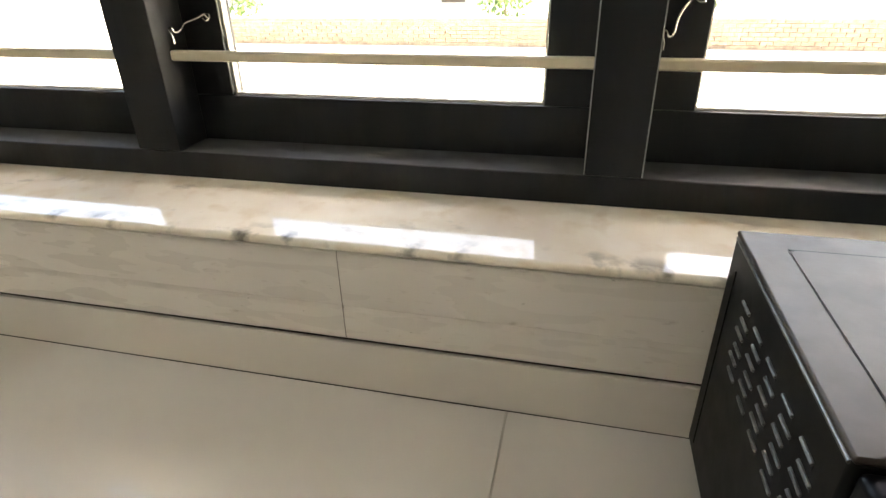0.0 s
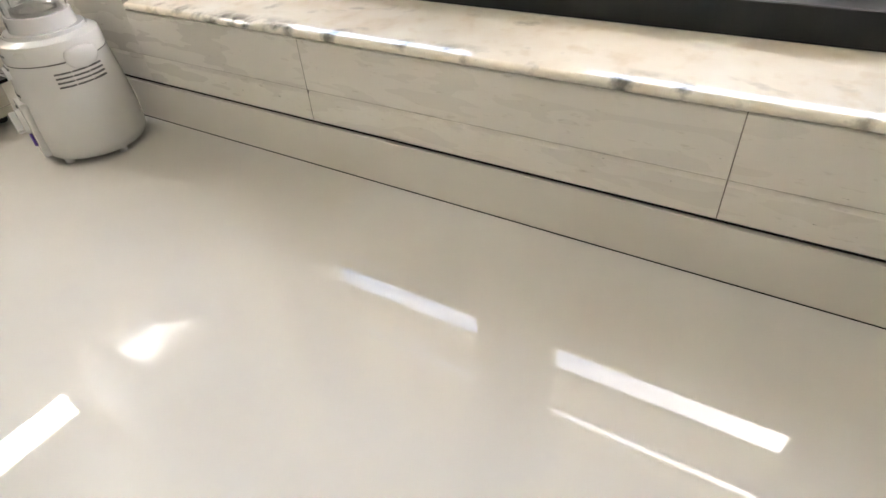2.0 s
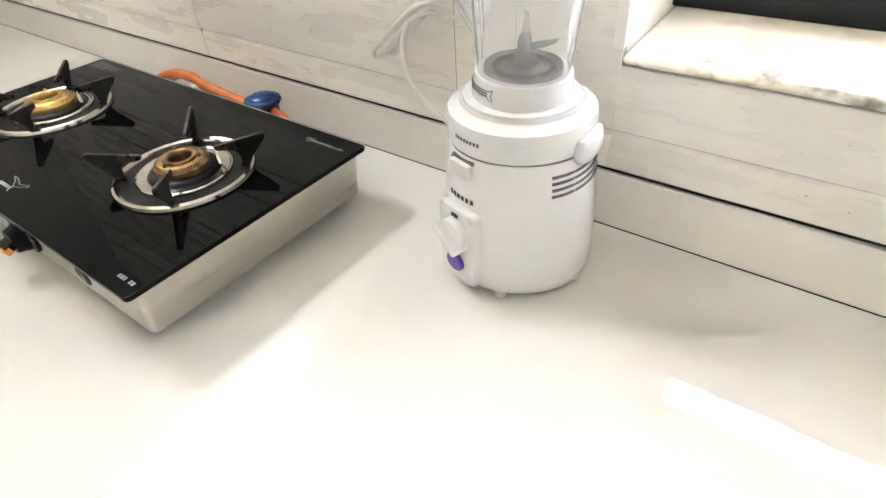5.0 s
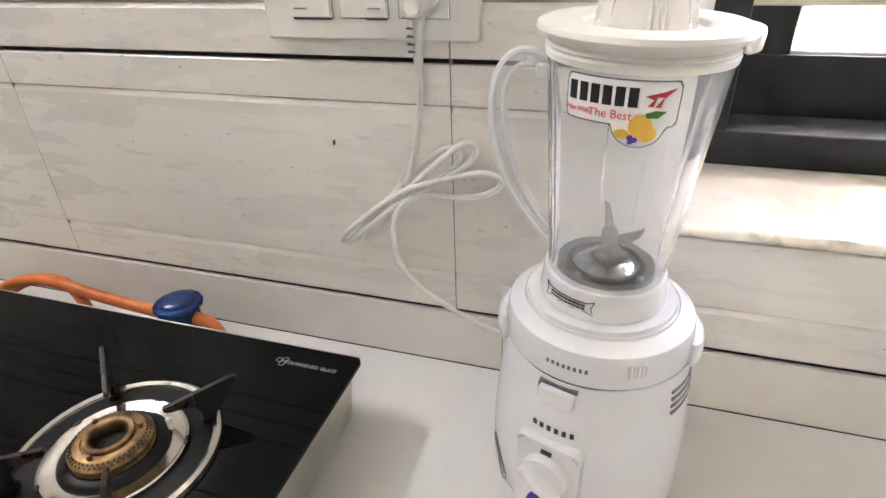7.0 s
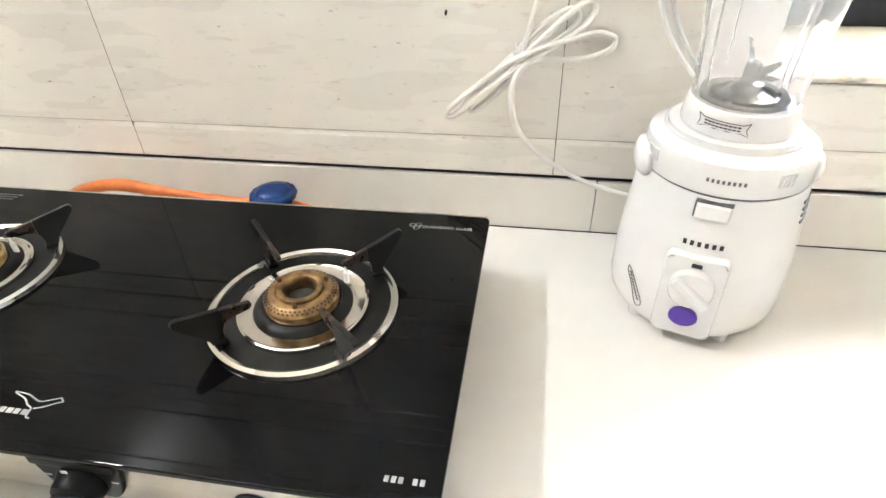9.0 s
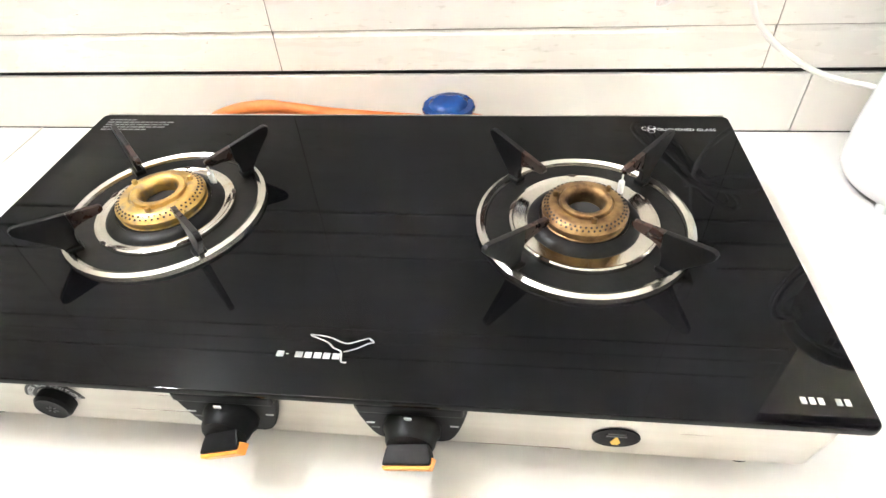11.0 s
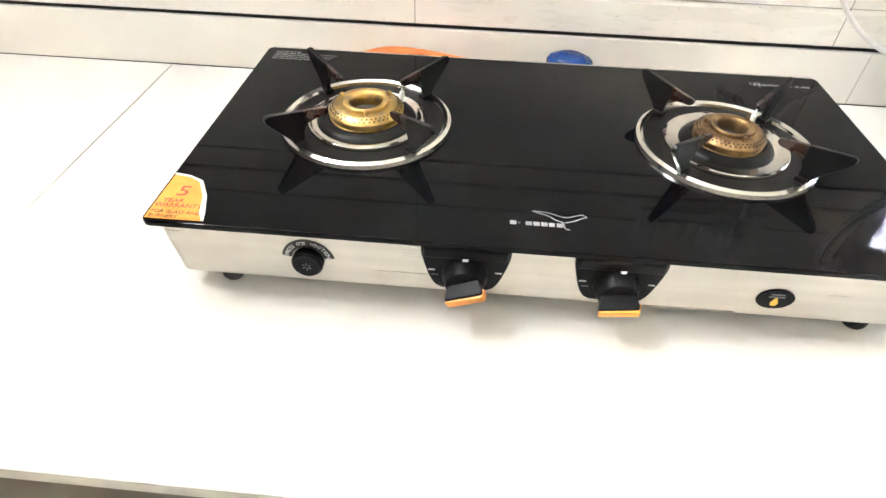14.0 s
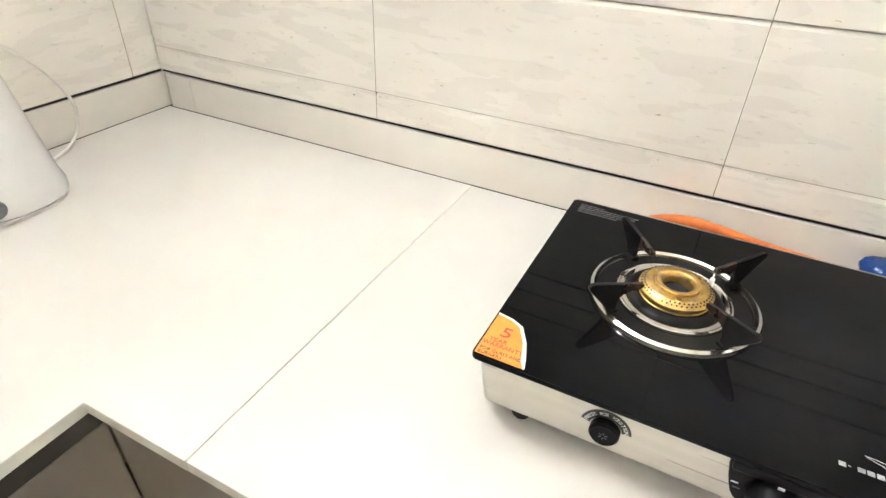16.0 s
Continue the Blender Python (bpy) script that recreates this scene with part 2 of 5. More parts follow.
cloud(JARGLASS, 0.11, (0.98, 0.97, 0.94))
CAPCLEAR = surf("cloudy_clear_plastic", (0.78, 0.75, 0.68), (0.84, 0.81, 0.75), 20, 0.15)
CAPCLEAR.node_tree.nodes["Principled BSDF"].inputs["Alpha"].default_value = 0.33
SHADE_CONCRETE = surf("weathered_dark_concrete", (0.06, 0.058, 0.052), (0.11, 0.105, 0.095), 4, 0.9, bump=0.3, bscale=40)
HANDLECLEAR = surf("clear_moulded_plastic", (0.88, 0.88, 0.87), (0.94, 0.94, 0.93), 30, 0.05)
HANDLECLEAR.node_tree.nodes["Principled BSDF"].inputs["Alpha"].default_value = 0.68
HANDLEWEB = surf("thin_clear_web", (0.78, 0.79, 0.80), (0.84, 0.85, 0.86), 30, 0.08)
HANDLEWEB.node_tree.nodes["Principled BSDF"].inputs["Alpha"].default_value = 0.22
PANE = glassy("window_glass", (0.97, 0.98, 0.97), 0.0, 1.12)
SAND = surf("pale_sandy_ground", (0.50, 0.45, 0.36), (0.62, 0.57, 0.47), 1.3, 0.9, bump=0.4, bscale=20)
BRICK = surf("weathered_brick", (0.17, 0.115, 0.075), (0.30, 0.22, 0.15), 9, 0.85, piece=1, bump=0.4, bscale=60)
MORTAR = surf("lime_mortar", (0.28, 0.25, 0.20), (0.36, 0.33, 0.27), 8, 0.9)
LEAF = surf("leaf_green", (0.05, 0.10, 0.02), (0.11, 0.17, 0.04), 6, 0.55)
BARK = surf("bark", (0.12, 0.09, 0.06), (0.2, 0.15, 0.1), 30, 0.9)
HOUSE = surf("white_house_wall", (0.66, 0.64, 0.60), (0.74, 0.72, 0.68), 2, 0.8)
ROOFGREY = surf("grey_sheet_roof", (0.10, 0.10, 0.11), (0.16, 0.16, 0.17), 3, 0.5)

# ---------------- mesh helpers ----------------


def box(x0, x1, y0, y1, z0, z1, bev=0.0, seg=2):
    bm = bmesh.new()
    bmesh.ops.create_cube(bm, size=1)
    bm.transform(Matrix.Translation(((x0 + x1) / 2, (y0 + y1) / 2, (z0 + z1) / 2)) @ Matrix.Diagonal((x1 - x0, y1 - y0, z1 - z0, 1)))
    if bev:
        bmesh.ops.bevel(bm, geom=bm.edges[:], offset=bev, segments=seg, profile=0.5, affect="EDGES")
    return bm


def lathe(prof, n=48, closed=False, squash=None):
    """A turned body from (radius, height) pairs; squash(angle, r, z) may change the radius."""
    bm = bmesh.new()
    rings = []
    for r, z in prof:
        if r < 1e-6:
            rings.append([bm.verts.new((0, 0, z))])
            continue
        ring = []
        for k in range(n):
            a = 2 * math.pi * k / n
            q = squash(a, r, z) if squash else r
            ring.append(bm.verts.new((q * math.cos(a), q * math.sin(a), z)))
        rings.append(ring)
    pairs = list(zip(rings, rings[1:]))
    if closed:
        pairs.append((rings[-1], rings[0]))
    for a, b in pairs:
        for k in range(n):
            j = (k + 1) % n
            if len(a) == 1 and len(b) == 1:
                continue
            if len(a) == 1:
                bm.faces.new((a[0], b[j], b[k]))
            elif len(b) == 1:
                bm.faces.new((a[k], a[j], b[0]))
            else:
                bm.faces.new((a[k], a[j], b[j], b[k]))
    if not closed:
        for ring, flip in ((rings[0], True), (rings[-1], False)):
            if len(ring) > 1:
                bm.faces.new(ring[::-1] if flip else ring)
    bmesh.ops.recalc_face_normals(bm, faces=bm.faces[:])
    return bm


def prism(poly, z0, z1, bev=0.0, seg=2):
    bm = bmesh.new()
    lo = [bm.verts.new((x, y, z0)) for x, y in poly]
    hi = [bm.verts.new((x, y, z1)) for x, y in poly]
    n = len(poly)
    bm.faces.new(lo[::-1])
    bm.faces.new(hi)
    for k in range(n):
        j = (k + 1) % n
        bm.faces.new((lo[k], lo[j], hi[j], hi[k]))
    bmesh.ops.recalc_face_normals(bm, faces=bm.faces[:])
    if bev:
        bmesh.ops.bevel(bm, geom=bm.edges[:], offset=bev, segments=seg, profile=0.5, affect="EDGES")
    return bm


def rounded(x0, x1, y0, y1, r, n=6):
    out = []
    for cx, cy, a0 in ((x1 - r, y1 - r, 0), (x0 + r, y1 - r, 90), (x0 + r, y0 + r, 180), (x1 - r, y0 + r, 270)):
        for k in range(n + 1):
            a = radians(a0 + 90 * k / n)
            out.append((cx + r * math.cos(a), cy + r * math.sin(a)))
    return out


def spline(pts, steps=8):
    P = [Vector(p) for p in pts]
    P = [2 * P[0] - P[1]] + P + [2 * P[-1] - P[-2]]
    out = []
    for i in range(1, len(P) - 2):
        a, b, c, d = P[i - 1:i + 3]
        for k in range(steps):
            t = k / steps
            out.append(0.5 * (2 * b + (c - a) * t + (2 * a - 5 * b + 4 * c - d) * t * t + (3 * b - a - 3 * c + d) * t ** 3))
    out.append(P[-2])
    return out


def tube(pts, r, n=10, steps=8, flat=1.0):
    path = spline(pts, steps) if steps > 1 else [Vector(p) for p in pts]
    bm = bmesh.new()
    rings = []
    up = Vector((0.13, 0.21, 1)).normalized()
    for i, p in enumerate(path):
        d = (path[min(i + 1, len(path) - 1)] - path[max(i - 1, 0)]).normalized()
        s = d.cross(up)
        if s.length < 1e-4:
            s = Vector((1, 0, 0))
        s.normalize()
        up = s.cross(d).normalized()
        rr = r(i / (len(path) - 1)) if callable(r) else r
        rings.append([bm.verts.new(p + rr * (math.cos(2 * math.pi * k / n) * s + flat * math.sin(2 * math.pi * k / n) * up)) for k in range(n)])
    for a, b in zip(rings, rings[1:]):
        for k in range(n):
            j = (k + 1) % n
            bm.faces.new((a[k], a[j], b[j], b[k]))
    bm.faces.new(rings[0][::-1])
    bm.faces.new(rings[-1])
    bmesh.ops.recalc_face_normals(bm, faces=bm.faces[:])
    return bm


def merge(*bms):
    out = bms[0]
    for b in bms[1:]:
        me = bpy.data.meshes.new("tmp")
        b.to_mesh(me)
        out.from_mesh(me)
        bpy.data.meshes.remove(me)
        b.free()
    return out


def moved(bm, m):
    bm.transform(m)
    return bm


def to_mesh(name, bm, material, sharp=38):
    me = bpy.data.meshes.new(name)
    bm.to_mesh(me)
    bm.free()
    for p in me.polygons:
        p.use_smooth = True
    me.set_sharp_from_angle(angle=radians(sharp))
    me.materials.append(material)
    return me


def part(name, bm, material, parent=None, label="", m=None, sharp=38):
    ob = new(name, to_mesh(name, bm, material, sharp))
    if len(ob.data.polygons) < 400:
        # broad faces stay flat beside their rounded edges
        wnm = ob.modifiers.new("flat_faces", "WEIGHTED_NORMAL")
        wnm.keep_sharp, wnm.weight = True, 100
    if parent:
        ob.parent = parent
    if m is not None:
        ob.matrix_basis = m
    if label:
        tagged(ob, label)
    return ob


def thing(name, m, label, category, group=""):
    ob = new(name)
    ob.empty_display_size = 0.05
    ob.matrix_basis = m
    return tagged(ob, label, category, group)


def piece(name, mesh, parent, m=None):
    ob = new(name, mesh)
    ob.parent = parent
    if m is not None:
        ob.matrix_basis = m
    return ob


def lettering(name, words, size, material, parent, m, label=""):
    cu = bpy.data.curves.new(name, "FONT")
    cu.body, cu.size, cu.extrude = words, size, 0.00015
    cu.align_x, cu.align_y = "CENTER", "CENTER"
    cu.resolution_u = 2
    tmp = bpy.data.objects.new(name, cu)
    me = bpy.data.meshes.new_from_object(tmp)
    bpy.data.objects.remove(tmp)
    me.materials.clear()
    me.materials.append(material)
    ob = new(name, me)
    ob.parent = parent
    ob.matrix_basis = m
    if label:
        tagged(ob, label)
    return ob


def structure(name, bm, material, label, category):
    return tagged(part(name, bm, material), label, category, kind="structure")


C = 0.88          # worktop height
X0 = -1.185       # left wall
X1 = 3.30         # right wall
Y1 = -2.9         # wall behind
H = 3.40          # ceiling
WX0, WX1 = 0.83, 2.87   # window opening
WZ0, WZ1 = 1.10, 2.25
TOP = 0.960       # top of the upstand

# ---------------- the room ----------------
floor_bed = structure("floor", box(X0 - 0.3, X1 + 0.3, Y1 - 0.3, 0.3, -0.25, -0.012), GROUT, "grey-beige polished marble floor with dark specks", "floor")
wall_back = structure("wall_north", merge(
    box(X0 - 0.3, X1 + 0.3, 0.012, 0.30, -0.25, WZ0 - 0.003),
    box(X0 - 0.3, WX0, 0.012, 0.30, WZ0 - 0.003, H),
    box(WX1, X1 + 0.3, 0.012, 0.30, WZ0 - 0.003, H),
    box(WX0, WX1, 0.012, 0.30, WZ1, H)), PLASTER, "cream wall behind the worktop, clad in stone-look tiles", "wall")
VY0, VY1, VZ0, VZ1 = -0.80, -0.06, 2.95, 3.20
wall_left = structure("wall_west", merge(
    box(X0 - 0.15, X0 - 0.012, Y1, 0.012, -0.25, VZ0),
    box(X0 - 0.15, X0 - 0.012, Y1, VY0, VZ0, H),
    box(X0 - 0.15, X0 - 0.012, VY1, 0.012, VZ0, H),
    box(X0 - 0.15, X0 - 0.012, VY0, VY1, VZ1, H)), PLASTER, "cream plastered side wall, tiled above the worktop", "wall")
wall_right = structure("wall_east", box(X1, X1 + 0.15, Y1, 0.012, -0.25, H), PLASTER, "plain cream plastered wall", "wall")
wall_behind = structure("wall_south", box(X0 - 0.15, X1 + 0.15, Y1 - 0.15, Y1, -0.25, H), PLASTER, "plain cream plastered wall", "wall")
ceiling = structure("ceiling", box(X0 - 0.3, X1 + 0.3, Y1 - 0.3, 0.30, H, H + 0.12), CEILING, "plain white ceiling", "ceiling")

# Added out of view: blocks high sky; its slit makes the worktop's thin bright line.
sunshade = structure("sunshade", merge(box(WX0 - 1.6, WX1 + 1.6, 0.301, 0.660, 2.27, 2.30, 0.002), box(WX0 - 1.6, WX1 + 1.6, 0.698, 0.88, 2.27, 2.30, 0.002)), SHADE_CONCRETE, "unseen concrete slab added outside over the window to cut the high sky", "sunshade")

# high ventilator in the side wall, seen mirrored in the worktop
ventilator = structure("window_2", merge(
    box(X0 - 0.06, X0 - 0.01, VY0, VY1, VZ0, VZ0 + 0.03, 0.003), box(X0 - 0.06, X0 - 0.01, VY0, VY1, VZ1 - 0.03, VZ1, 0.003),
    box(X0 - 0.06, X0 - 0.01, VY0, VY0 + 0.03, VZ0 + 0.03, VZ1 - 0.03, 0.003), box(X0 - 0.06, X0 - 0.01, VY1 - 0.03, VY1, VZ0 + 0.03, VZ1 - 0.03, 0.003),
    box(X0 - 0.045, X0 - 0.025, VY0 + 0.03, VY1 - 0.03, 3.071, 3.079), box(X0 - 0.045, X0 - 0.025, -0.405, -0.397, VZ0 + 0.03, VZ1 - 0.03)),
    PLASTER, "small high ventilator window with thin glazing bars", "window")

# ---------------- the window over the worktop ----------------
sill_slab = box(WX0, WX1, -0.004, 0.30, WZ0, 1.1225, 0.0075, 5)
for v in sill_slab.verts:
    # a slight fall towards the room
    if v.co.z > 1.110:
        v.co.z -= 0.062 * (0.152 - v.co.y)
sill = structure("window_sill", sill_slab, MARBLE, "cream marble window sill with grey stains and a rounded edge", "window sill")
FY0, FY1 = 0.152, 0.225
window = structure("window_1", merge(
    box(WX0, WX1, FY0, FY1, 1.1228, 1.164, 0.002), box(WX0, WX1, FY0, FY1, WZ1 - 0.06, WZ1, 0.002),
    box(WX0, WX0 + 0.055, FY0, FY1, 1.164, WZ1 - 0.06, 0.002), box(WX1 - 0.055, WX1, FY0, FY1, 1.164, WZ1 - 0.06, 0.002)),
    BLACKWOOD, "black-painted wooden window frame with three glazed sashes", "window")
MULL = ((1.468, 1.543), (2.152, 2.225))
for ex in MULL[1]:
    part("worn_edge", box(ex - 0.0007, ex + 0.0007, FY0 - 0.0006, FY0 + 0.0022, 1.166, WZ1 - 0.065), MIDINK, window, "pale worn corner")
for a, b in MULL:
    part("mullion", box(a, b, FY0, FY1, 1.1641, WZ1 - 0.0601, 0.003), BLACKWOOD, window)
OPEN = ((WX0 + 0.055, 1.468), (1.543, 2.152), (2.225, WX1 - 0.055))
for a, b in OPEN:
    z0, z1, w = 1.1645, WZ1 - 0.0605, 0.062
    # Thin grey sheet paints the daylight on top of the black frame.
    part("ledge", box(a + 0.001, b - 0.001, FY0 + 0.002, 0.2245, 1.1630, 1.1644), LITWOOD, window, "black ledge below the sash, greyed for the daylight on it")
    sash = part("sash", merge(box(a - 0.006, b + 0.006, 0.2255, 0.2595, 1.150, 1.236, 0.002), box(a - 0.006, b + 0.006, 0.2255, 0.2595, z1 - w, z1 + 0.012, 0.002),
                              box(a - 0.006, a + w, 0.2255, 0.2595, 1.236, z1 - w, 0.002), box(b - w, b + 0.006, 0.2255, 0.2595, 1.236, z1 - w, 0.002)), BLACKWOOD, window)
    part("putty_bead", merge(box(a + w, b - w, 0.2335, 0.2455, 1.236, 1.239), box(a + w, a + w + 0.003, 0.2335, 0.2455, 1.239, z1 - w), box(b - w - 0.003, b - w, 0.2335, 0.2455, 1.239, z1 - w)), PUTTY, sash)
    pane = part("pane", box(a + w + 0.0005, b - w - 0.0005, 0.246, 0.249, 1.2365, z1 - w - 0.0005), PANE, sash)
    pane.visible_shadow = False
    part("guard_bar", box(a - 0.003, b + 0.003, 0.180, 0.194, 1.294, 1.309, 0.004, 3), BARPAINT, window, "cream-painted metal guard bar")
# latch hooks between frame and sash
for hx, dx in ((1.543, 0.030), (2.225, 0.034)):
    rise = 0.012 if hx < 2 else 0.035
    hk = part("latch_hook", merge(
        tube([(hx, 0.19, 1.338), (hx + 0.006, 0.188, 1.340), (hx + 0.010, 0.188, 1.334), (hx + 0.016, 0.193, 1.336), (hx + dx * 0.6, 0.203, 1.338 + rise * 0.5),
              (hx + dx, 0.219, 1.338 + rise), (hx + dx + 0.010, 0.2215, 1.343 + rise), (hx + dx + 0.016, 0.2215, 1.338 + rise)], 0.0018, 8, 5),
        tube([(hx, 0.188, 1.336), (hx + 0.005, 0.187, 1.330), (hx + 0.006, 0.187, 1.318)], 0.0016, 8, 5),
        moved(lathe([(0.0055 + 0.0016 * math.cos(q * math.pi / 4), 0.0016 * math.sin(q * math.pi / 4)) for q in range(8)], 16, True),
              Matrix.Translation((hx + dx + 0.012, 0.2240, 1.339 + rise)) @ Euler((radians(60), 0, 0)).to_matrix().to_4x4())), CHROME, window, "bright metal hook and eye latch")

# ---------------- worktop, upstand ----------------
YF = -0.668
LX = -0.548
TH = 0.018
worktop = structure("worktop", box(-0.3968, 2.0795, YF, 0.0, C - TH, C, 0.0025), QUARTZ, "glossy white quartz kitchen worktop", "worktop")
part("worktop_slab", box(2.0805, X1, YF, 0.0, C - TH, C, 0.0015), QUARTZ, worktop)
part("worktop_slab", prism([(X0, -2.4), (LX, -2.4), (LX, YF), (-0.3972, YF), (-0.3972, 0.0), (X0, 0.0)], C - TH, C, 0.0015), QUARTZ, worktop)
part("joint_filler", merge(box(-0.3974, -0.3966, YF + 0.002, 0, C - TH, C + 0.0002), box(2.0794, 2.0806, YF + 0.002, 0, C - TH, C + 0.0002)), JOINT, worktop)
for slab in [worktop] + list(worktop.children):
    if slab.name.startswith("worktop"):
        slab.data.materials.append(QUARTZ_EDGE)
        for p in slab.data.polygons:
            if abs(p.normal.z) < 0.3:
                p.material_index = 1
upstand = structure("upstand", box(X0 + 0.012, -1.0985, -0.001, 0.0118, C + 0.0012, TOP, 0.001), UPSTAND, "white quartz upstand strip along the worktop", "upstand")
for a, b in ((-1.0975, 0.6595), (0.6605, X1)):
    part("upstand_strip", box(a, b, -0.001, 0.0118, C + 0.0012, TOP, 0.001), UPSTAND, upstand)
part("upstand_strip", box(X0 - 0.0118, X0 + 0.001, -2.4, 0.0118, C + 0.0012, TOP, 0.001), UPSTAND, upstand)
part("black_joint", merge(box(X0, X1, 0.006, 0.0119, TOP, TOP + 0.0065), box(X0 - 0.0119, X0 - 0.006, -2.4, 0.006, TOP, TOP + 0.0065),
                          box(X0, X1, -0.0004, 0.01, C - 0.001, C + 0.0012), box(X0 - 0.01, X0 + 0.0004, -2.4, -0.0004, C - 0.001, C + 0.0012)), GROUT, upstand)

# ---------------- base cabinets ----------------


def base_cabinet(x0, x1, y0, y1, face):
    """A floor unit; its door looks to -y or +x."""
    cab = thing("base_cabinet", pose(x0, y0, 0), "beige laminate base cabinet under the white worktop", "cabinet", "base cabinets")
    w, d, top = x1 - x0, y1 - y0, C - TH - 0.001
    if face == "y":
        part("body", box(0, w, 0.022, d, 0.08, top), CARCASS, cab)
        part("plinth", box(0, w, 0.05, 0.066, 0, 0.08), CARCASS, cab)
        n = 2 if w > 0.7 else 1
        for k in range(n):
            part("door", box(k * w / n + 0.002, (k + 1) * w / n - 0.002, 0.0, 0.019, 0.085, top - 0.001, 0.0012), LAMINATE, cab)
    else:
        part("body", box(0, w - 0.022, 0, d, 0.08, top), CARCASS, cab)
        part("plinth", box(w - 0.066, w - 0.05, 0, d, 0, 0.08), CARCASS, cab)
        # Dark strip stands in for the shaded gap between worktop and doors.
        part("finger_rail", box(w - 0.021, w - 0.0015, 0.001, d - 0.001, top - 0.0265, top - 0.001), CARCASS, cab, "dark strip for the shaded gap under the worktop")
        n = 2 if d > 0.7 else 1
        for k in range(n):
            part("door", box(w - 0.019, w, k * d / n + 0.002, (k + 1) * d / n - 0.002, 0.085, top - 0.0275, 0.0012), LAMINATE, cab)
    return cab


for a, b in ((-0.5475, 0.0), (0.002, 0.86), (0.862, 1.70), (1.702, 2.5), (2.502, X1 - 0.005)):
    base_cabinet(a, b, -0.655, -0.02, "y")
base_cabinet(X0 + 0.02, LX - 0.0015, -1.45, -0.653, "x")
base_cabinet(X0 + 0.02, LX - 0.0015, -2.395, -1.452, "x")

# ---------------- gas stove ----------------
SX, SY = 0.1745, -0.3025
stove = thing("gas_stove", pose(SX, SY, C), "two-burner gas stove with black glass top and steel body", "gas stove")
HX, HY = 0.3545, 0.1815
body_shell = prism(rounded(-HX + 0.003, HX - 0.003, -HY + 0.012, HY - 0.014, 0.010), 0.0205, 0.085, 0.002)
for v in body_shell.verts:
    # end walls lean in towards the bottom
    if v.co.z < 0.05:
        v.co.x *= 0.976
part("body", body_shell, STEEL, stove, "brushed stainless steel body")
part("glass_top", prism(rounded(-HX, HX, -HY, HY, 0.007), 0.0852, 0.092, 0.0015, 2), BLACKGLASS, stove, "glossy black toughened glass top")
part("rim_seal", prism(rounded(-HX + 0.006, HX - 0.006, -HY + 0.006, HY - 0.006, 0.012), 0.0835, 0.0854), RUBBER, stove)
part("edge_trim", box(-HX + 0.004, HX - 0.004, HY, HY + 0.0018, 0.0850, 0.0922, 0.0005), STEEL, stove)
for fx in (-0.302, 0.302):
    for fy in (-0.150, 0.148):
        part("foot", moved(lathe([(0.009, 0), (0.0108, 0.003), (0.0125, 0.0215), (0.0, 0.0215)], 20), Matrix.Translation((fx, fy, 0))), RUBBER, stove)


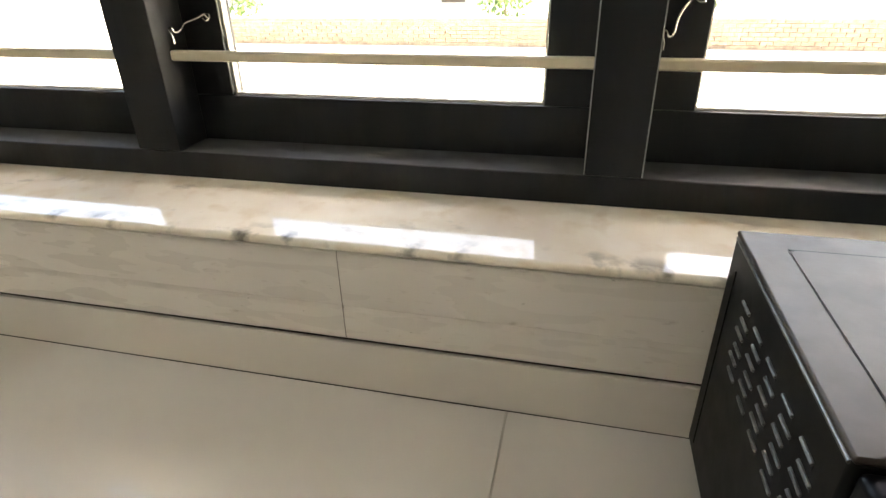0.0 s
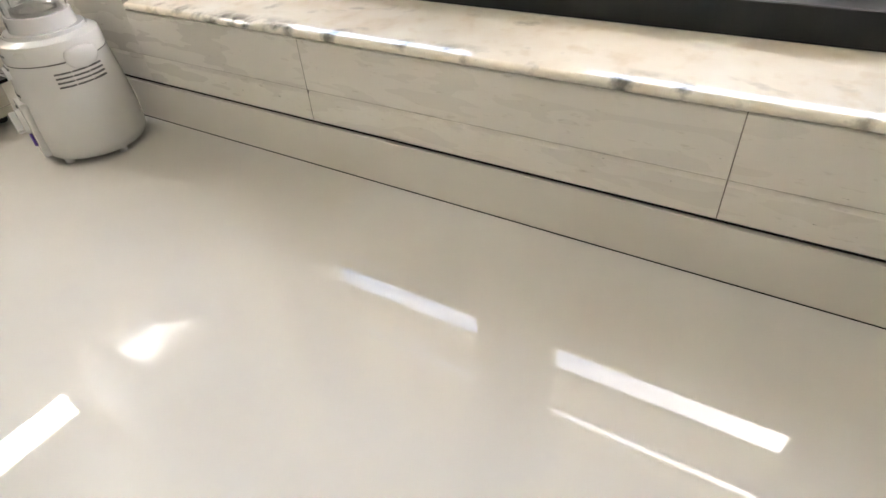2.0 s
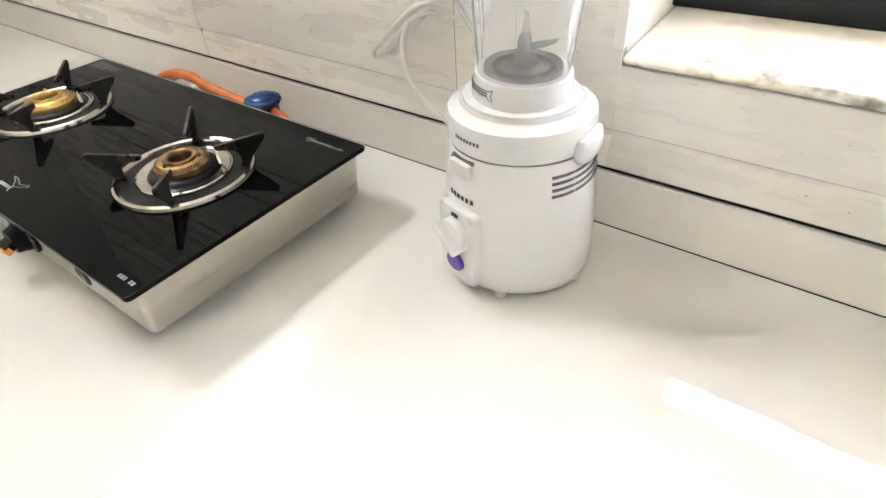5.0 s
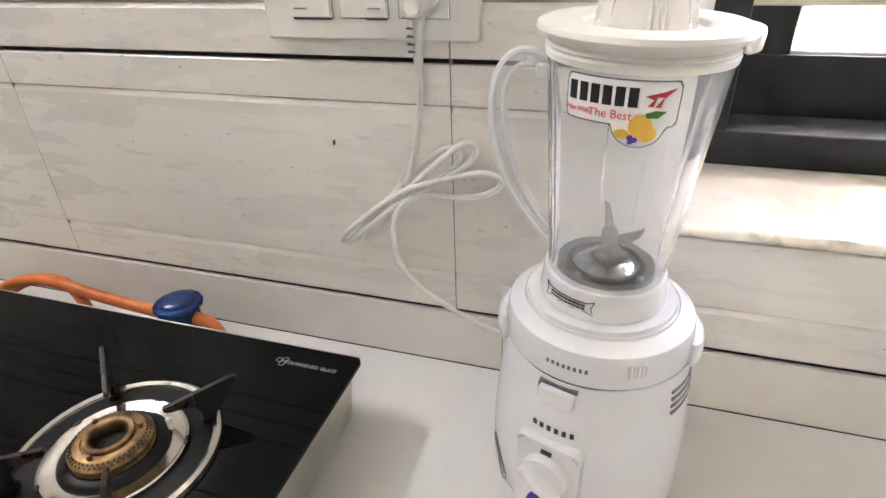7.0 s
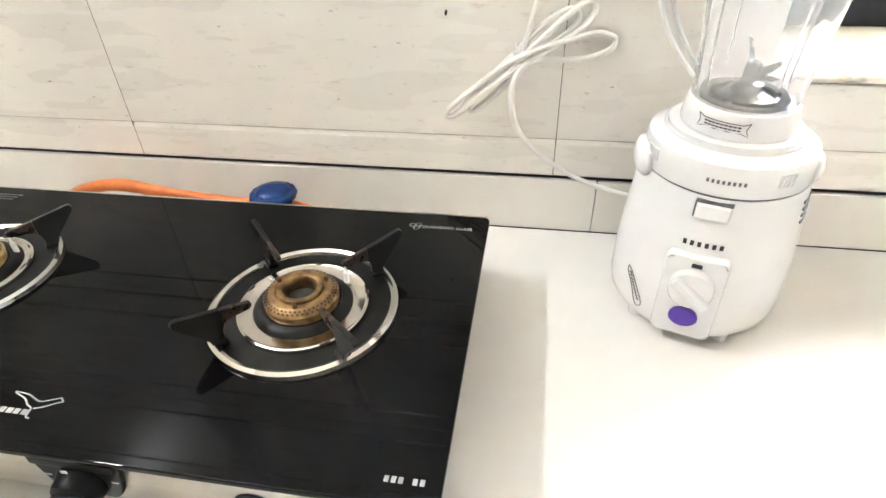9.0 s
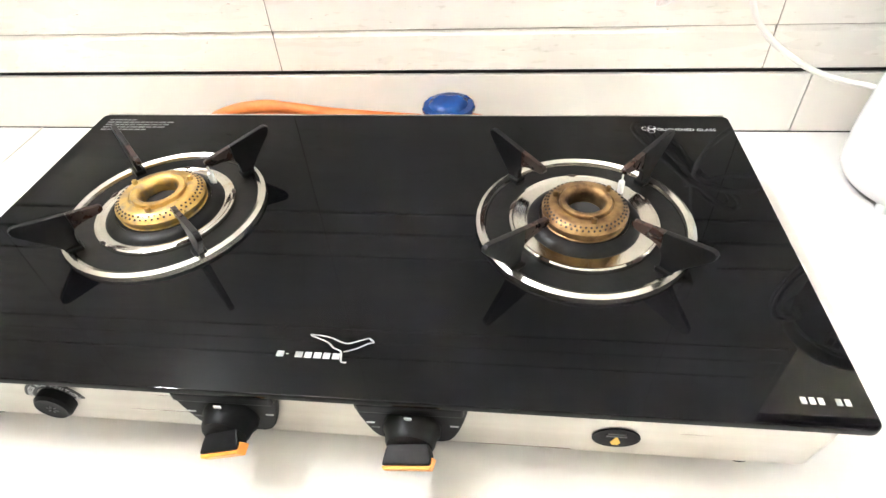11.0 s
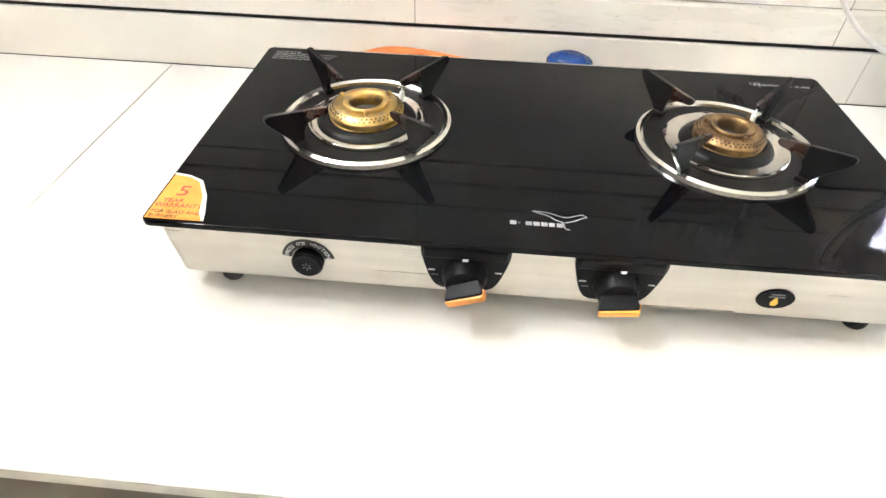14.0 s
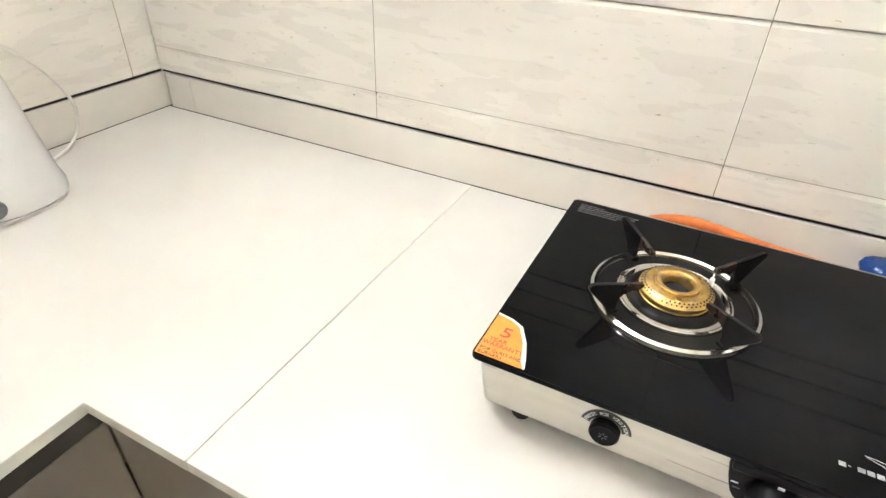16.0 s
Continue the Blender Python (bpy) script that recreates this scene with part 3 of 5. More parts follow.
def burner(px, py, brass, spin, s):
    z = 0.092
    at = Matrix.Translation((px, py, z))
    ring = lambda *p: moved(lathe(list(p), 56, True), at)
    tray = part("drip_ring", ring((0.083, 0.0005), (0.0845, 0.0045), (0.088, 0.0065), (0.0915, 0.0045), (0.0925, 0.0004)), CHROME, stove, "polished steel ring")
    part("trough", ring((0.0605, 0.0004), (0.0615, 0.0016), (0.083, 0.0018), (0.083, 0.0003)), ENAMEL, tray, "black drip trough")
    part("drip_pan", ring((0.0500 * s, 0.0002), (0.0510 * s, 0.0040), (0.0545 * s + 0.001, 0.0058), (0.0590, 0.0050), (0.0610, 0.0060), (0.0628, 0.0054), (0.0634, 0.0030), (0.0630, 0.0008)), CHROME, tray, "steel drip pan with brown cooking marks")
    for k in range(5):
        # spilled residue baked on the pan's rim
        a = radians(24 + 71 * k + spin * 3 + 20 * (s < 0.9))
        part("burnt_mark", moved(lathe([(0, 0), (0.0030, 0.0), (0.0022, 0.0009), (0.0008, 0.0012), (0, 0.0012)], 9), at @ pose(0.0618 * math.cos(a), 0.0618 * math.sin(a), 0.0055, 0, 0, math.degrees(a)) @ Matrix.Diagonal((0.7, 1.5 + 0.3 * (k % 3), 1, 1))), BROWNED, tray)
    cup = part("burner_cup", moved(lathe([(0.0, 0.0004), (0.0515, 0.0004), (0.0530, 0.0048), (0.0505, 0.0078), (0.046, 0.0096), (0.0425, 0.0104), (0.0415, 0.0088), (0.0, 0.0088)], 48), at @ Matrix.Diagonal((s, s, 1, 1))), ENAMEL, stove, "black enamelled burner cup")
    crown = at @ Matrix.Diagonal((s, s, 1, 1))
    head = part("burner_head", moved(lathe([(0.0160, 0.0089), (0.0385, 0.0089), (0.0390, 0.0098), (0.0380, 0.0104), (0.0380, 0.0150), (0.0398, 0.0156), (0.0400, 0.0172), (0.0386, 0.0190), (0.0335, 0.0226), (0.0318, 0.0232), (0.0262, 0.0234), (0.0256, 0.0226),
                                    (0.0243, 0.0226), (0.0240, 0.0256), (0.0232, 0.0263), (0.0196, 0.0263), (0.0184, 0.0256), (0.0166, 0.0225), (0.0160, 0.018)], 64, True), crown), brass, stove, "perforated brass burner head")
    part("burner_hole", moved(lathe([(0.0, 0.0125), (0.0160, 0.0125), (0.0160, 0.0089), (0, 0.0089)], 24), crown), GAP, head)
    bump = bmesh.new()
    for rr, zz, off in ((0.0345, 0.0221, 0.0), (0.0371, 0.0203, 0.5)):
        for k in range(46):
            a = 2 * math.pi * (k + off) / 46
            bm = bmesh.new()
            bmesh.ops.create_cone(bm, cap_ends=True, segments=6, radius1=0.0010, radius2=0.0010, depth=0.0012)
            n = Vector((math.cos(a) * 0.55, math.sin(a) * 0.55, 1)).to_track_quat("Z", "Y").to_matrix().to_4x4()
            bump = merge(bump, moved(bm, crown @ Matrix.Translation((rr * math.cos(a), rr * math.sin(a), zz - 0.0003)) @ n))
    flame = part("flame_port_ring", bump, GAP, head)
    tagged(flame, kind="stuff")
    for k in range(3):
        a = radians(40 + 120 * k + spin)
        part("stud", moved(lathe([(0.0, 0), (0.0026, 0), (0.0026, 0.004), (0.0018, 0.0052), (0, 0.0052)], 12), crown @ Matrix.Translation((0.0290 * math.cos(a), 0.0290 * math.sin(a), 0.0225))), brass, head)
    for k in range(4):
        a = 45 + 90 * k + spin
        # sheet arm: a rising bar that turns back down to its foot in the trough
        stand = at @ pose(0, 0, 0, 0, 0, a) @ pose(0, 0, 0, 90, 0, 0)
        stem = [(0.0735, 0.0386), (0.0735, 0.0218), (0.0756, 0.0180), (0.0764, 0.0130), (0.0765, 0.0025), (0.0880, 0.0025), (0.0895, 0.0085), (0.0940, 0.0150),
                (0.1105, 0.0335), (0.1142, 0.0385), (0.1146, 0.0425), (0.1120, 0.0450), (0.1080, 0.0450)]
        arm = part("pan_support", moved(prism(stem, -0.0025, 0.0025, 0.0008, 2), stand), SOOT, stove, "black enamelled pan support arm")
        bar = [(0.0478, 0.0340), (0.0462, 0.0320), (0.0468, 0.0290), (0.0500, 0.0268), (0.0640, 0.0256), (0.0705, 0.0240), (0.0734, 0.0219), (0.0734, 0.0385)]
        part("support_tip", moved(prism(bar, -0.0023, 0.0023, 0.0007, 2), stand), BROWNED, arm, "brown inner end")
        part("support_clip", moved(box(0.0745, 0.0890, -0.0055, 0.0055, 0.0018, 0.0072, 0.0018), at @ pose(0, 0, 0, 0, 0, a)), ENAMEL, stove)
    part("spark_electrode", moved(lathe([(0, 0.008), (0.0028, 0.008), (0.0028, 0.020), (0.001, 0.022), (0.0008, 0.027), (0, 0.027)], 12), at @ Matrix.Translation((0.034, 0.034, 0))), STICKERWHITE, stove, "white ceramic spark electrode")


burner(-0.190, 0.006, BRASS, 0, 1.01)
burner(0.191, 0.002, BRASS_OLD, 0, 0.90)

# front controls
for kx in (-0.0705, 0.064):
    plate = part("knob_plate", moved(prism([(-0.0355, 0.0245), (-0.0385, 0.0232), (-0.0400, 0.0200), (-0.0395, 0.0130), (-0.0370, 0.0020), (-0.0335, -0.0100), (-0.0300, -0.0190), (-0.0262, -0.0245), (-0.0205, -0.0275), (0.0205, -0.0275), (0.0262, -0.0245), (0.0300, -0.0190), (0.0335, -0.0100), (0.0370, 0.0020), (0.0395, 0.0130), (0.0400, 0.0200), (0.0385, 0.0232), (0.0355, 0.0245)],
                                     0, 0.0055, 0.0016), pose(kx, -HY + 0.0121, 0.044 + 0.0135, 90, 0, 0)), BLACKPLASTIC, stove, "glossy black knob plate")
    part("plate_lip", moved(box(-0.0375, 0.0375, -0.0085, -0.003, 0.0690, 0.0805, 0.0026, 3), Matrix.Translation((kx, -HY + 0.0121, 0.0))), BLACKPLASTIC, plate, "rounded black lip")
    ky = -HY + 0.0121 - 0.0055
    knob = part("knob", moved(lathe([(0.0205, 0), (0.0205, 0.004), (0.0185, 0.007), (0.0175, 0.013), (0.016, 0.016), (0.0, 0.016)], 36), pose(kx, ky, 0.050, 90, 0, 0)), BLACKPLASTIC, plate, "black knob with an orange lever edge")
    turn = 22 if kx < 0 else 9
    grip = pose(kx, ky - 0.006, 0.0540, 20, -turn, 0) @ Matrix.Diagonal((0.94, 1.0, 1, 1))
    part("lever", moved(prism([(-0.012, 0), (-0.0180, -0.012), (-0.0205, -0.0225), (0.0165, -0.0230), (0.0175, -0.019), (0.0150, -0.010), (0.012, 0)], -0.006, 0.0045, 0.002), grip), BLACKPLASTIC, knob)
    part("lever_edge", moved(merge(prism([(-0.0205, -0.0225), (-0.0192, -0.0252), (0.0160, -0.0256), (0.0168, -0.0228)], -0.0060, 0.0032, 0.0006, 1),
                                   prism([(0.0160, -0.0256), (0.0185, -0.018), (0.0172, -0.0175), (0.0156, -0.0230)], -0.0058, 0.0026)), grip), ORANGE, knob, "orange edge")
    part("mark", moved(box(-0.0025, 0.0025, -0.0004, 0.0004, -0.0013, 0.0013), Matrix.Translation((kx, -HY - 0.0015, 0.0745))), WHITEINK, plate)
    for mx_, mz in ((-0.030, 0.053), (0.030, 0.054), (-0.027, 0.047)):
        part("mark", moved(box(-0.003, 0.003, -0.0004, 0.0004, -0.0007, 0.0007), Matrix.Translation((kx + mx_, ky, mz))), GREYINK if mz < 0.05 else WHITEINK, plate)
fy = -HY + 0.0121
ix, iz = -0.2145, 0.048
igniter = part("ignition_button", moved(lathe([(0.0145, 0), (0.0145, 0.007), (0.0125, 0.0095), (0.010, 0.0088), (0.0, 0.0085)], 32), pose(ix, fy, iz, 90, 0, 0)), BLACKPLASTIC, stove, "round black ignition button")
arc = [(0.0245 * math.cos(radians(a)), 0.0245 * math.sin(radians(a))) for a in range(8, 173, 6)] + [(0.0155 * math.cos(radians(a)), 0.0155 * math.sin(radians(a))) for a in range(172, 7, -6)]
part("arc_label", moved(prism(arc, 0, 0.0006), pose(ix, fy, iz, 90, 0, 0)), BLACKINK, stove, "black curved label with white capitals")
for k, ch in enumerate("PRESS FOR IGNITION"):
    if ch != " ":
        a = 163 - k * 146 / 17
        lettering("letter", ch, 0.0058, WHITEINK, igniter, pose(ix + 0.0198 * math.cos(radians(a)), fy - 0.0009, iz + 0.0198 * math.sin(radians(a)), 90, 90 - a, 0))
spark = bmesh.new()
for k in range(6):
    a = radians(60 * k)
    spark = merge(spark, moved(box(-0.0004, 0.0004, -0.0003, 0.0003, 0.0018, 0.0045), pose(ix, fy - 0.0089, iz - 0.001, 0, 60 * k, 0)))
part("spark_mark", spark, GREYINK, igniter)
badge = part("oval_badge", moved(lathe([(0.0, 0), (0.0165, 0), (0.0165, 0.0012), (0.0, 0.0016)], 36), pose(0.206, fy, 0.044, 90, 0, 0) @ Matrix.Diagonal((1, 0.72, 1, 1))), BLACKPLASTIC, stove, "black oval badge with a yellow flame mark")
part("flame_mark", moved(prism([(0, 0.005), (-0.002, 0.001), (-0.0035, -0.003), (-0.002, -0.006), (0.002, -0.006), (0.0035, -0.003), (0.0022, 0.0005)], 0, 0.0003), pose(0.206, fy - 0.0016, 0.0425, 90, 0, 0)), YELLOWINK, badge)
part("printed_bar", merge(box(0.2, 0.212, fy - 0.0019, fy - 0.0014, 0.0495, 0.051), box(0.199, 0.213, fy - 0.0019, fy - 0.0014, 0.0465, 0.048)), GREYINK, badge)

# print on the glass
GZ = 0.0922
mark = bmesh.new()
for k, w in enumerate((0.006, 0.0022, 0.0062, 0.006, 0.0062, 0.0056, 0.006)):
    bx = -0.034 + k * 0.0068
    mark = merge(mark, box(bx, bx + w * 0.9, -0.1505 + (0.0022 if k == 1 else 0), -0.1455 - (0.002 if k == 1 else 0), GZ - 0.0003, GZ))
part("maker_mark", mark, MIDINK, stove, "white maker's mark of plain strokes")
swoosh = merge(tube([(-0.014, -0.130, GZ), (0.0, -0.1315, GZ), (0.014, -0.1365, GZ), (0.024, -0.1335, GZ), (0.030, -0.131, GZ)], 0.0007, 6, 6, 0.2),
               tube([(-0.013, -0.131, GZ), (0.0, -0.136, GZ), (0.006, -0.141, GZ), (0.012, -0.144, GZ), (0.014, -0.152, GZ), (0.018, -0.153, GZ)], 0.0007, 6, 6, 0.2),
               tube([(0.014, -0.144, GZ), (0.022, -0.141, GZ), (0.030, -0.136, GZ), (0.034, -0.1345, GZ), (0.030, -0.131, GZ)], 0.0007, 6, 6, 0.2))
part("swoosh", swoosh, MIDINK, stove)
part("model_mark", merge(*[box(0.312 + k * 0.0052, 0.3155 + k * 0.0052, -0.1655, -0.1605, GZ - 0.0003, GZ) for k in (0, 1, 2, 4, 5)]), MIDINK, stove)
lettering("glass_print", "TOUGHENED GLASS", 0.0068, MIDINK, stove, pose(0.305, 0.1535, GZ))
hexa = bmesh.new()
for hx_, hy_ in ((0.2665, 0.1555), (0.2735, 0.1575), (0.272, 0.1505)):
    for k in range(6):
        a0, a1 = radians(60 * k), radians(60 * k + 60)
        p, q = Vector((hx_ + 0.0035 * math.cos(a0), hy_ + 0.0035 * math.sin(a0), GZ)), Vector((hx_ + 0.0035 * math.cos(a1), hy_ + 0.0035 * math.sin(a1), GZ))
        hexa = merge(hexa, tube([p, q], 0.0004, 4, 1, 0.3))
part("hexagon_mark", hexa, MIDINK, stove)
caution = bmesh.new()
rng = random.Random(4)
for k in range(5):
    x = -0.341
    while x < -0.341 + (0.03 if k == 0 else 0.075 - 0.02 * (k == 4)):
        w = rng.uniform(0.003, 0.009)
        caution = merge(caution, box(x, x + w, 0.168 - k * 0.0052, 0.1704 - k * 0.0052, GZ - 0.0003, GZ))
        x += w + 0.0014
part("caution_print", caution, GREYINK, stove, "small grey lines of print")
stick = part("sticker", prism([(-0.352, -0.1775), (-0.301, -0.1775), (-0.303, -0.168), (-0.311, -0.143), (-0.323, -0.122), (-0.336, -0.1155), (-0.352, -0.114)], GZ - 0.0003, GZ + 0.0002), STICKERORANGE, stove, "torn orange warranty sticker on the corner")
part("torn_edge", prism([(-0.301, -0.1775), (-0.2992, -0.1775), (-0.3022, -0.165), (-0.310, -0.142), (-0.322, -0.121), (-0.336, -0.1142), (-0.352, -0.1115), (-0.352, -0.114), (-0.336, -0.1165), (-0.3245, -0.123), (-0.313, -0.144), (-0.3065, -0.168)], GZ, GZ + 0.0008), STICKERWHITE, stick)
lettering("letter", "5", 0.021, REDINK, stick, pose(-0.333, -0.1385, GZ + 0.0004) @ Matrix.Diagonal((1.25, 1, 1, 1)))
lettering("letter", "YEAR", 0.0082, REDINK, stick, pose(-0.3365, -0.1525, GZ + 0.0004))
lettering("letter", "WARRANTY", 0.0078, REDINK, stick, pose(-0.329, -0.1595, GZ + 0.0004))
lettering("letter", "FOR GLASS AND", 0.0060, BLACKINK, stick, pose(-0.3275, -0.1685, GZ + 0.0004))
lettering("letter", "BURNERS", 0.0060, BLACKINK, stick, pose(-0.337, -0.1745, GZ + 0.0004))

# ---------------- gas hose with blue valve ----------------
hose = thing("gas_hose", pose(0, 0, C), "orange rubber gas hose with a blue valve behind the stove", "gas hose")
part("hose", tube([(-0.10, -0.10, 0.025), (-0.085, -0.07, 0.05), (-0.04, -0.058, 0.064), (0.01, -0.056, 0.064), (0.07, -0.058, 0.057), (0.13, -0.06, 0.053), (0.19, -0.062, 0.050)], 0.0085, 14, 8), HOSE, hose)
part("hose", tube([(-0.11, -0.085, 0.02), (-0.08, -0.055, 0.045), (-0.03, -0.046, 0.060), (0.02, -0.050, 0.058), (0.055, -0.062, 0.035), (0.075, -0.08, 0.012)], 0.0080, 14, 8), HOSE, hose)
part("hose", tube([(0.252, -0.062, 0.052), (0.275, -0.062, 0.046), (0.292, -0.068, 0.030), (0.298, -0.085, 0.010)], 0.0085, 14, 8), HOSE, hose)


def knurled(a, r, z):
    return r * (1 + (0.018 * math.cos(15 * a) if r > 0.02 and z > 0.002 else 0))


part("valve", moved(lathe([(0.0, 0), (0.023, 0.0), (0.0245, 0.003), (0.0252, 0.026), (0.0290, 0.0295), (0.0318, 0.0325), (0.0322, 0.0365), (0.0305, 0.0390), (0.0240, 0.0405), (0.0215, 0.0440), (0.0150, 0.0460), (0, 0.0465)], 72, squash=knurled), pose(0.226, -0.060, 0.0325, 0, 0, 0)), BLUE, hose, "blue plastic valve cap")
part("valve_stem", moved(lathe([(0, 0), (0.022, 0), (0.022, 0.0366), (0, 0.0366)], 24), pose(0.228, -0.062, 0.0)), BLACKPLASTIC, hose)

# ---------------- mixer ----------------
MX, MY = 0.7695, -0.116
mixer = thing("mixer", pose(MX, MY, C, 0, 0, -17), "white mixer with a clear jar on its motor base", "mixer")


def lobed(a, r, z):
    return r * (1 + 0.012 * math.cos(4 * a))


def body_r(z):
    """Radius of the motor base, drawn in towards its seam."""
    return 0.0910 - 0.0105 * max(0.0, (z - 0.06) / 0.116) ** 1.3


base = part("motor_base", lathe([(0.0, 0.009), (0.086, 0.009), (0.0895, 0.014), (0.0915, 0.025)] + [(body_r(0.06 + 0.0145 * k), 0.06 + 0.0145 * k) for k in range(9)] + [(0.0, 0.176)], 64, squash=lobed), WHITEPL, mixer, "white plastic motor base")
part("seam", lathe([(0.0, 0.176), (0.0792, 0.176), (0.0792, 0.1785), (0.0, 0.1785)], 64, squash=lobed), GREYINK, base)
shoulder = part("shoulder", lathe([(0.0, 0.1785), (0.0806, 0.1785), (0.0812, 0.1805), (0.0800, 0.2040), (0.0788, 0.2085), (0.0755, 0.2105), (0.0660, 0.2150), (0.0655, 0.2180), (0.065, 0.2168), (0.063, 0.2168), (0.0625, 0.221), (0.0, 0.221)], 64), WHITEPL, mixer, "white plastic shoulder ring")
for k in range(5):
    a = 15 + k * 72
    part("base_foot", moved(lathe([(0, 0), (0.008, 0), (0.009, 0.0125), (0, 0.0125)], 16), pose(0.078 * math.cos(radians(a)), 0.078 * math.sin(radians(a)), 0)), WHITEPL, base)
for s in (-1, 1):
    # rounded ear that runs out downwards along the body
    ear = lathe([(0.0, 0.160), (0.006, 0.1615), (0.0115, 0.166), (0.0150, 0.172), (0.0165, 0.179), (0.0162, 0.187), (0.0140, 0.1935), (0.008, 0.1970), (0.0, 0.1978)], 28)
    ear.transform(Matrix.Diagonal((0.66, 1.75, 1, 1)))
    part("side_clip", moved(ear, pose(0, 0, 0, 0, 0, 17) @ pose(s * 0.0788, 0, 0)), WHITEPL, base, "rounded white locking ear")
for s, az in ((0, -55), (1, 42)):
    for k in range(6):
        a = radians(-90 + az + (k - 2.5) * 2.2)
        part("grip_rib", moved(box(-0.0012, 0.0018, -0.0008, 0.0008, 0, 0.012), pose(0.0800 * math.cos(a), 0.0800 * math.sin(a), 0.190, 0, 0, math.degrees(a))), WHITEPL, shoulder)
# air vents on the side: three columns of four slanting slots
for c3 in range(3):
    for row in range(4):
        bm = bmesh.new()
        for k in range(7):
            ad = -19 + c3 * 19 + k * 2.5
            a = radians(ad)
            bm = merge(bm, moved(box(-0.003, 0.0008, -0.0021, 0.0021, -0.0014, 0.0014), pose((body_r(0.14 + row * 0.0072) + 0.0008) * math.cos(a), (body_r(0.14 + row * 0.0072) + 0.0008) * math.sin(a), 0.1400 + row * 0.0072, 0, 0, ad)))
        part("vent_slot", bm, GREYINK, base)
# control panel
panel = part("control_panel", moved(prism(rounded(-0.030, 0.030, -0.050, 0.050, 0.007), 0, 0.014, 0.003), pose(0, -0.0825, 0.0650, 88.5, 0, 0)), WHITEPL, base, "raised white control panel")
part("dial", moved(merge(lathe([(0, 0), (0.0225, 0), (0.022, 0.006), (0.0205, 0.008), (0, 0.008)], 36), box(-0.005, 0.005, -0.022, 0.022, 0.006, 0.019, 0.003)), pose(0.0, -0.0960, 0.080, 88.5, 0, 0) @ pose(0, 0, 0, 0, 0, 55)), WHITEPL, panel, "white rotary dial")
part("button", moved(lathe([(0, 0), (0.0125, 0), (0.0125, 0.004), (0.011, 0.0055), (0, 0.006)], 32), pose(0.0, -0.0962, 0.0425, 88.5, 0, 0) @ Matrix.Diagonal((1.15, 0.95, 1, 1))), PURPLE, panel, "purple push button")
part("indicator", box(-0.005, 0.005, -0.0978, -0.0955, 0.1050, 0.1090, 0.0005), BLACKINK, panel)
part("latch", box(-0.0155, 0.0155, -0.0885, -0.080, 0.155, 0.170, 0.002), WHITEPL, base, "small latch tab")
part("latch_gap", merge(box(-0.0165, 0.0165, -0.0828, -0.078, 0.170, 0.1735), box(-0.017, -0.0155, -0.0838, -0.078, 0.155, 0.171)), GREYINK, base)


def bent_bars(r, z, chars, size, gap, material, name, parent, az=0.0):
    """Plain strokes round the body instead of a maker's name."""
    span = (len(chars) - 1) * gap
    w = size * 0.33
    for k in range(len(chars)):
        a = radians(-90 + az) + (k * gap - span / 2) / r
        mm = pose(r * math.cos(a), r * math.sin(a), z, 0, 0, math.degrees(a) + 90)
        part(name, moved(box(-w, w, -0.0004, 0.0004, -size / 2, size / 2), mm), material, parent)


bent_bars(body_r(0.1265) * 1.012 + 0.0002, 0.1265, "nntnnn", 0.0054, 0.0068, BLACKINK, "letter_stroke", base, 0)
bent_bars(0.0807, 0.1935, "nntnnnnt", 0.0036, 0.0046, GREYINK, "letter_stroke", shoulder, 3)
# jar
# the jar leans a little in its seat
LEAN = Matrix.Translation((0, 0, 0.2212)) @ Matrix.Rotation(radians(1.5), 4, Vector((-math.sin(radians(17)), math.cos(radians(17)), 0))) @ Matrix.Translation((0, 0, -0.2212))
jar_base = part("jar_collar", lathe([(0.0, 0.2212), (0.0525, 0.2212), (0.0530, 0.224), (0.0508, 0.2445), (0.0496, 0.246), (0.0, 0.246)], 56), WHITEPL, mixer, "white jar collar with a small printed ribbon", m=LEAN)
rib = [(-0.024, -0.0065), (-0.018, -0.004), (0.018, -0.004), (0.024, -0.0065), (0.0215, 0.0), (0.024, 0.0065), (0.018, 0.004), (-0.018, 0.004), (-0.024, 0.0065), (-0.0215, 0)]
bm = bmesh.new()
for (ax, az_), (bx, bz) in zip(rib, rib[1:] + rib[:1]):
    pts = []
    for k in range(4):
        t = k / 3
        a = radians(-90 - 14) + (ax + (bx - ax) * t) / 0.0522
        pts.append((0.0523 * math.cos(a), 0.0523 * math.sin(a), 0.2335 + az_ + (bz - az_) * t))
    bm = merge(bm, tube(pts, 0.0004, 5, 1))
for zz in (0.235, 0.232):
    for k in range(9):
        a = radians(-90 - 14) + (-0.016 + 0.004 * k) / 0.055
        bm = merge(bm, moved(box(-0.0015, 0.0015, -0.0004, 0.0004, -0.0006, 0.0006), pose(0.0523 * math.cos(a), 0.0523 * math.sin(a), zz, 0, 0, math.degrees(a) + 90)))
part("ribbon_print", bm, BLACKINK, jar_base)


def ribbed(a, r, z):
    # four upright flutes run down the jar wall
    d = min(abs((a - radians(35 + 90 * k) + math.pi) % (2 * math.pi) - math.pi) for k in range(4))
    return r - 0.0075 * math.exp(-(d / 0.085) ** 2) * min(1.0, max(0.0, (z - 0.250) / 0.02)) * min(1.0, max(0.0, (0.42 - z) / 0.02))


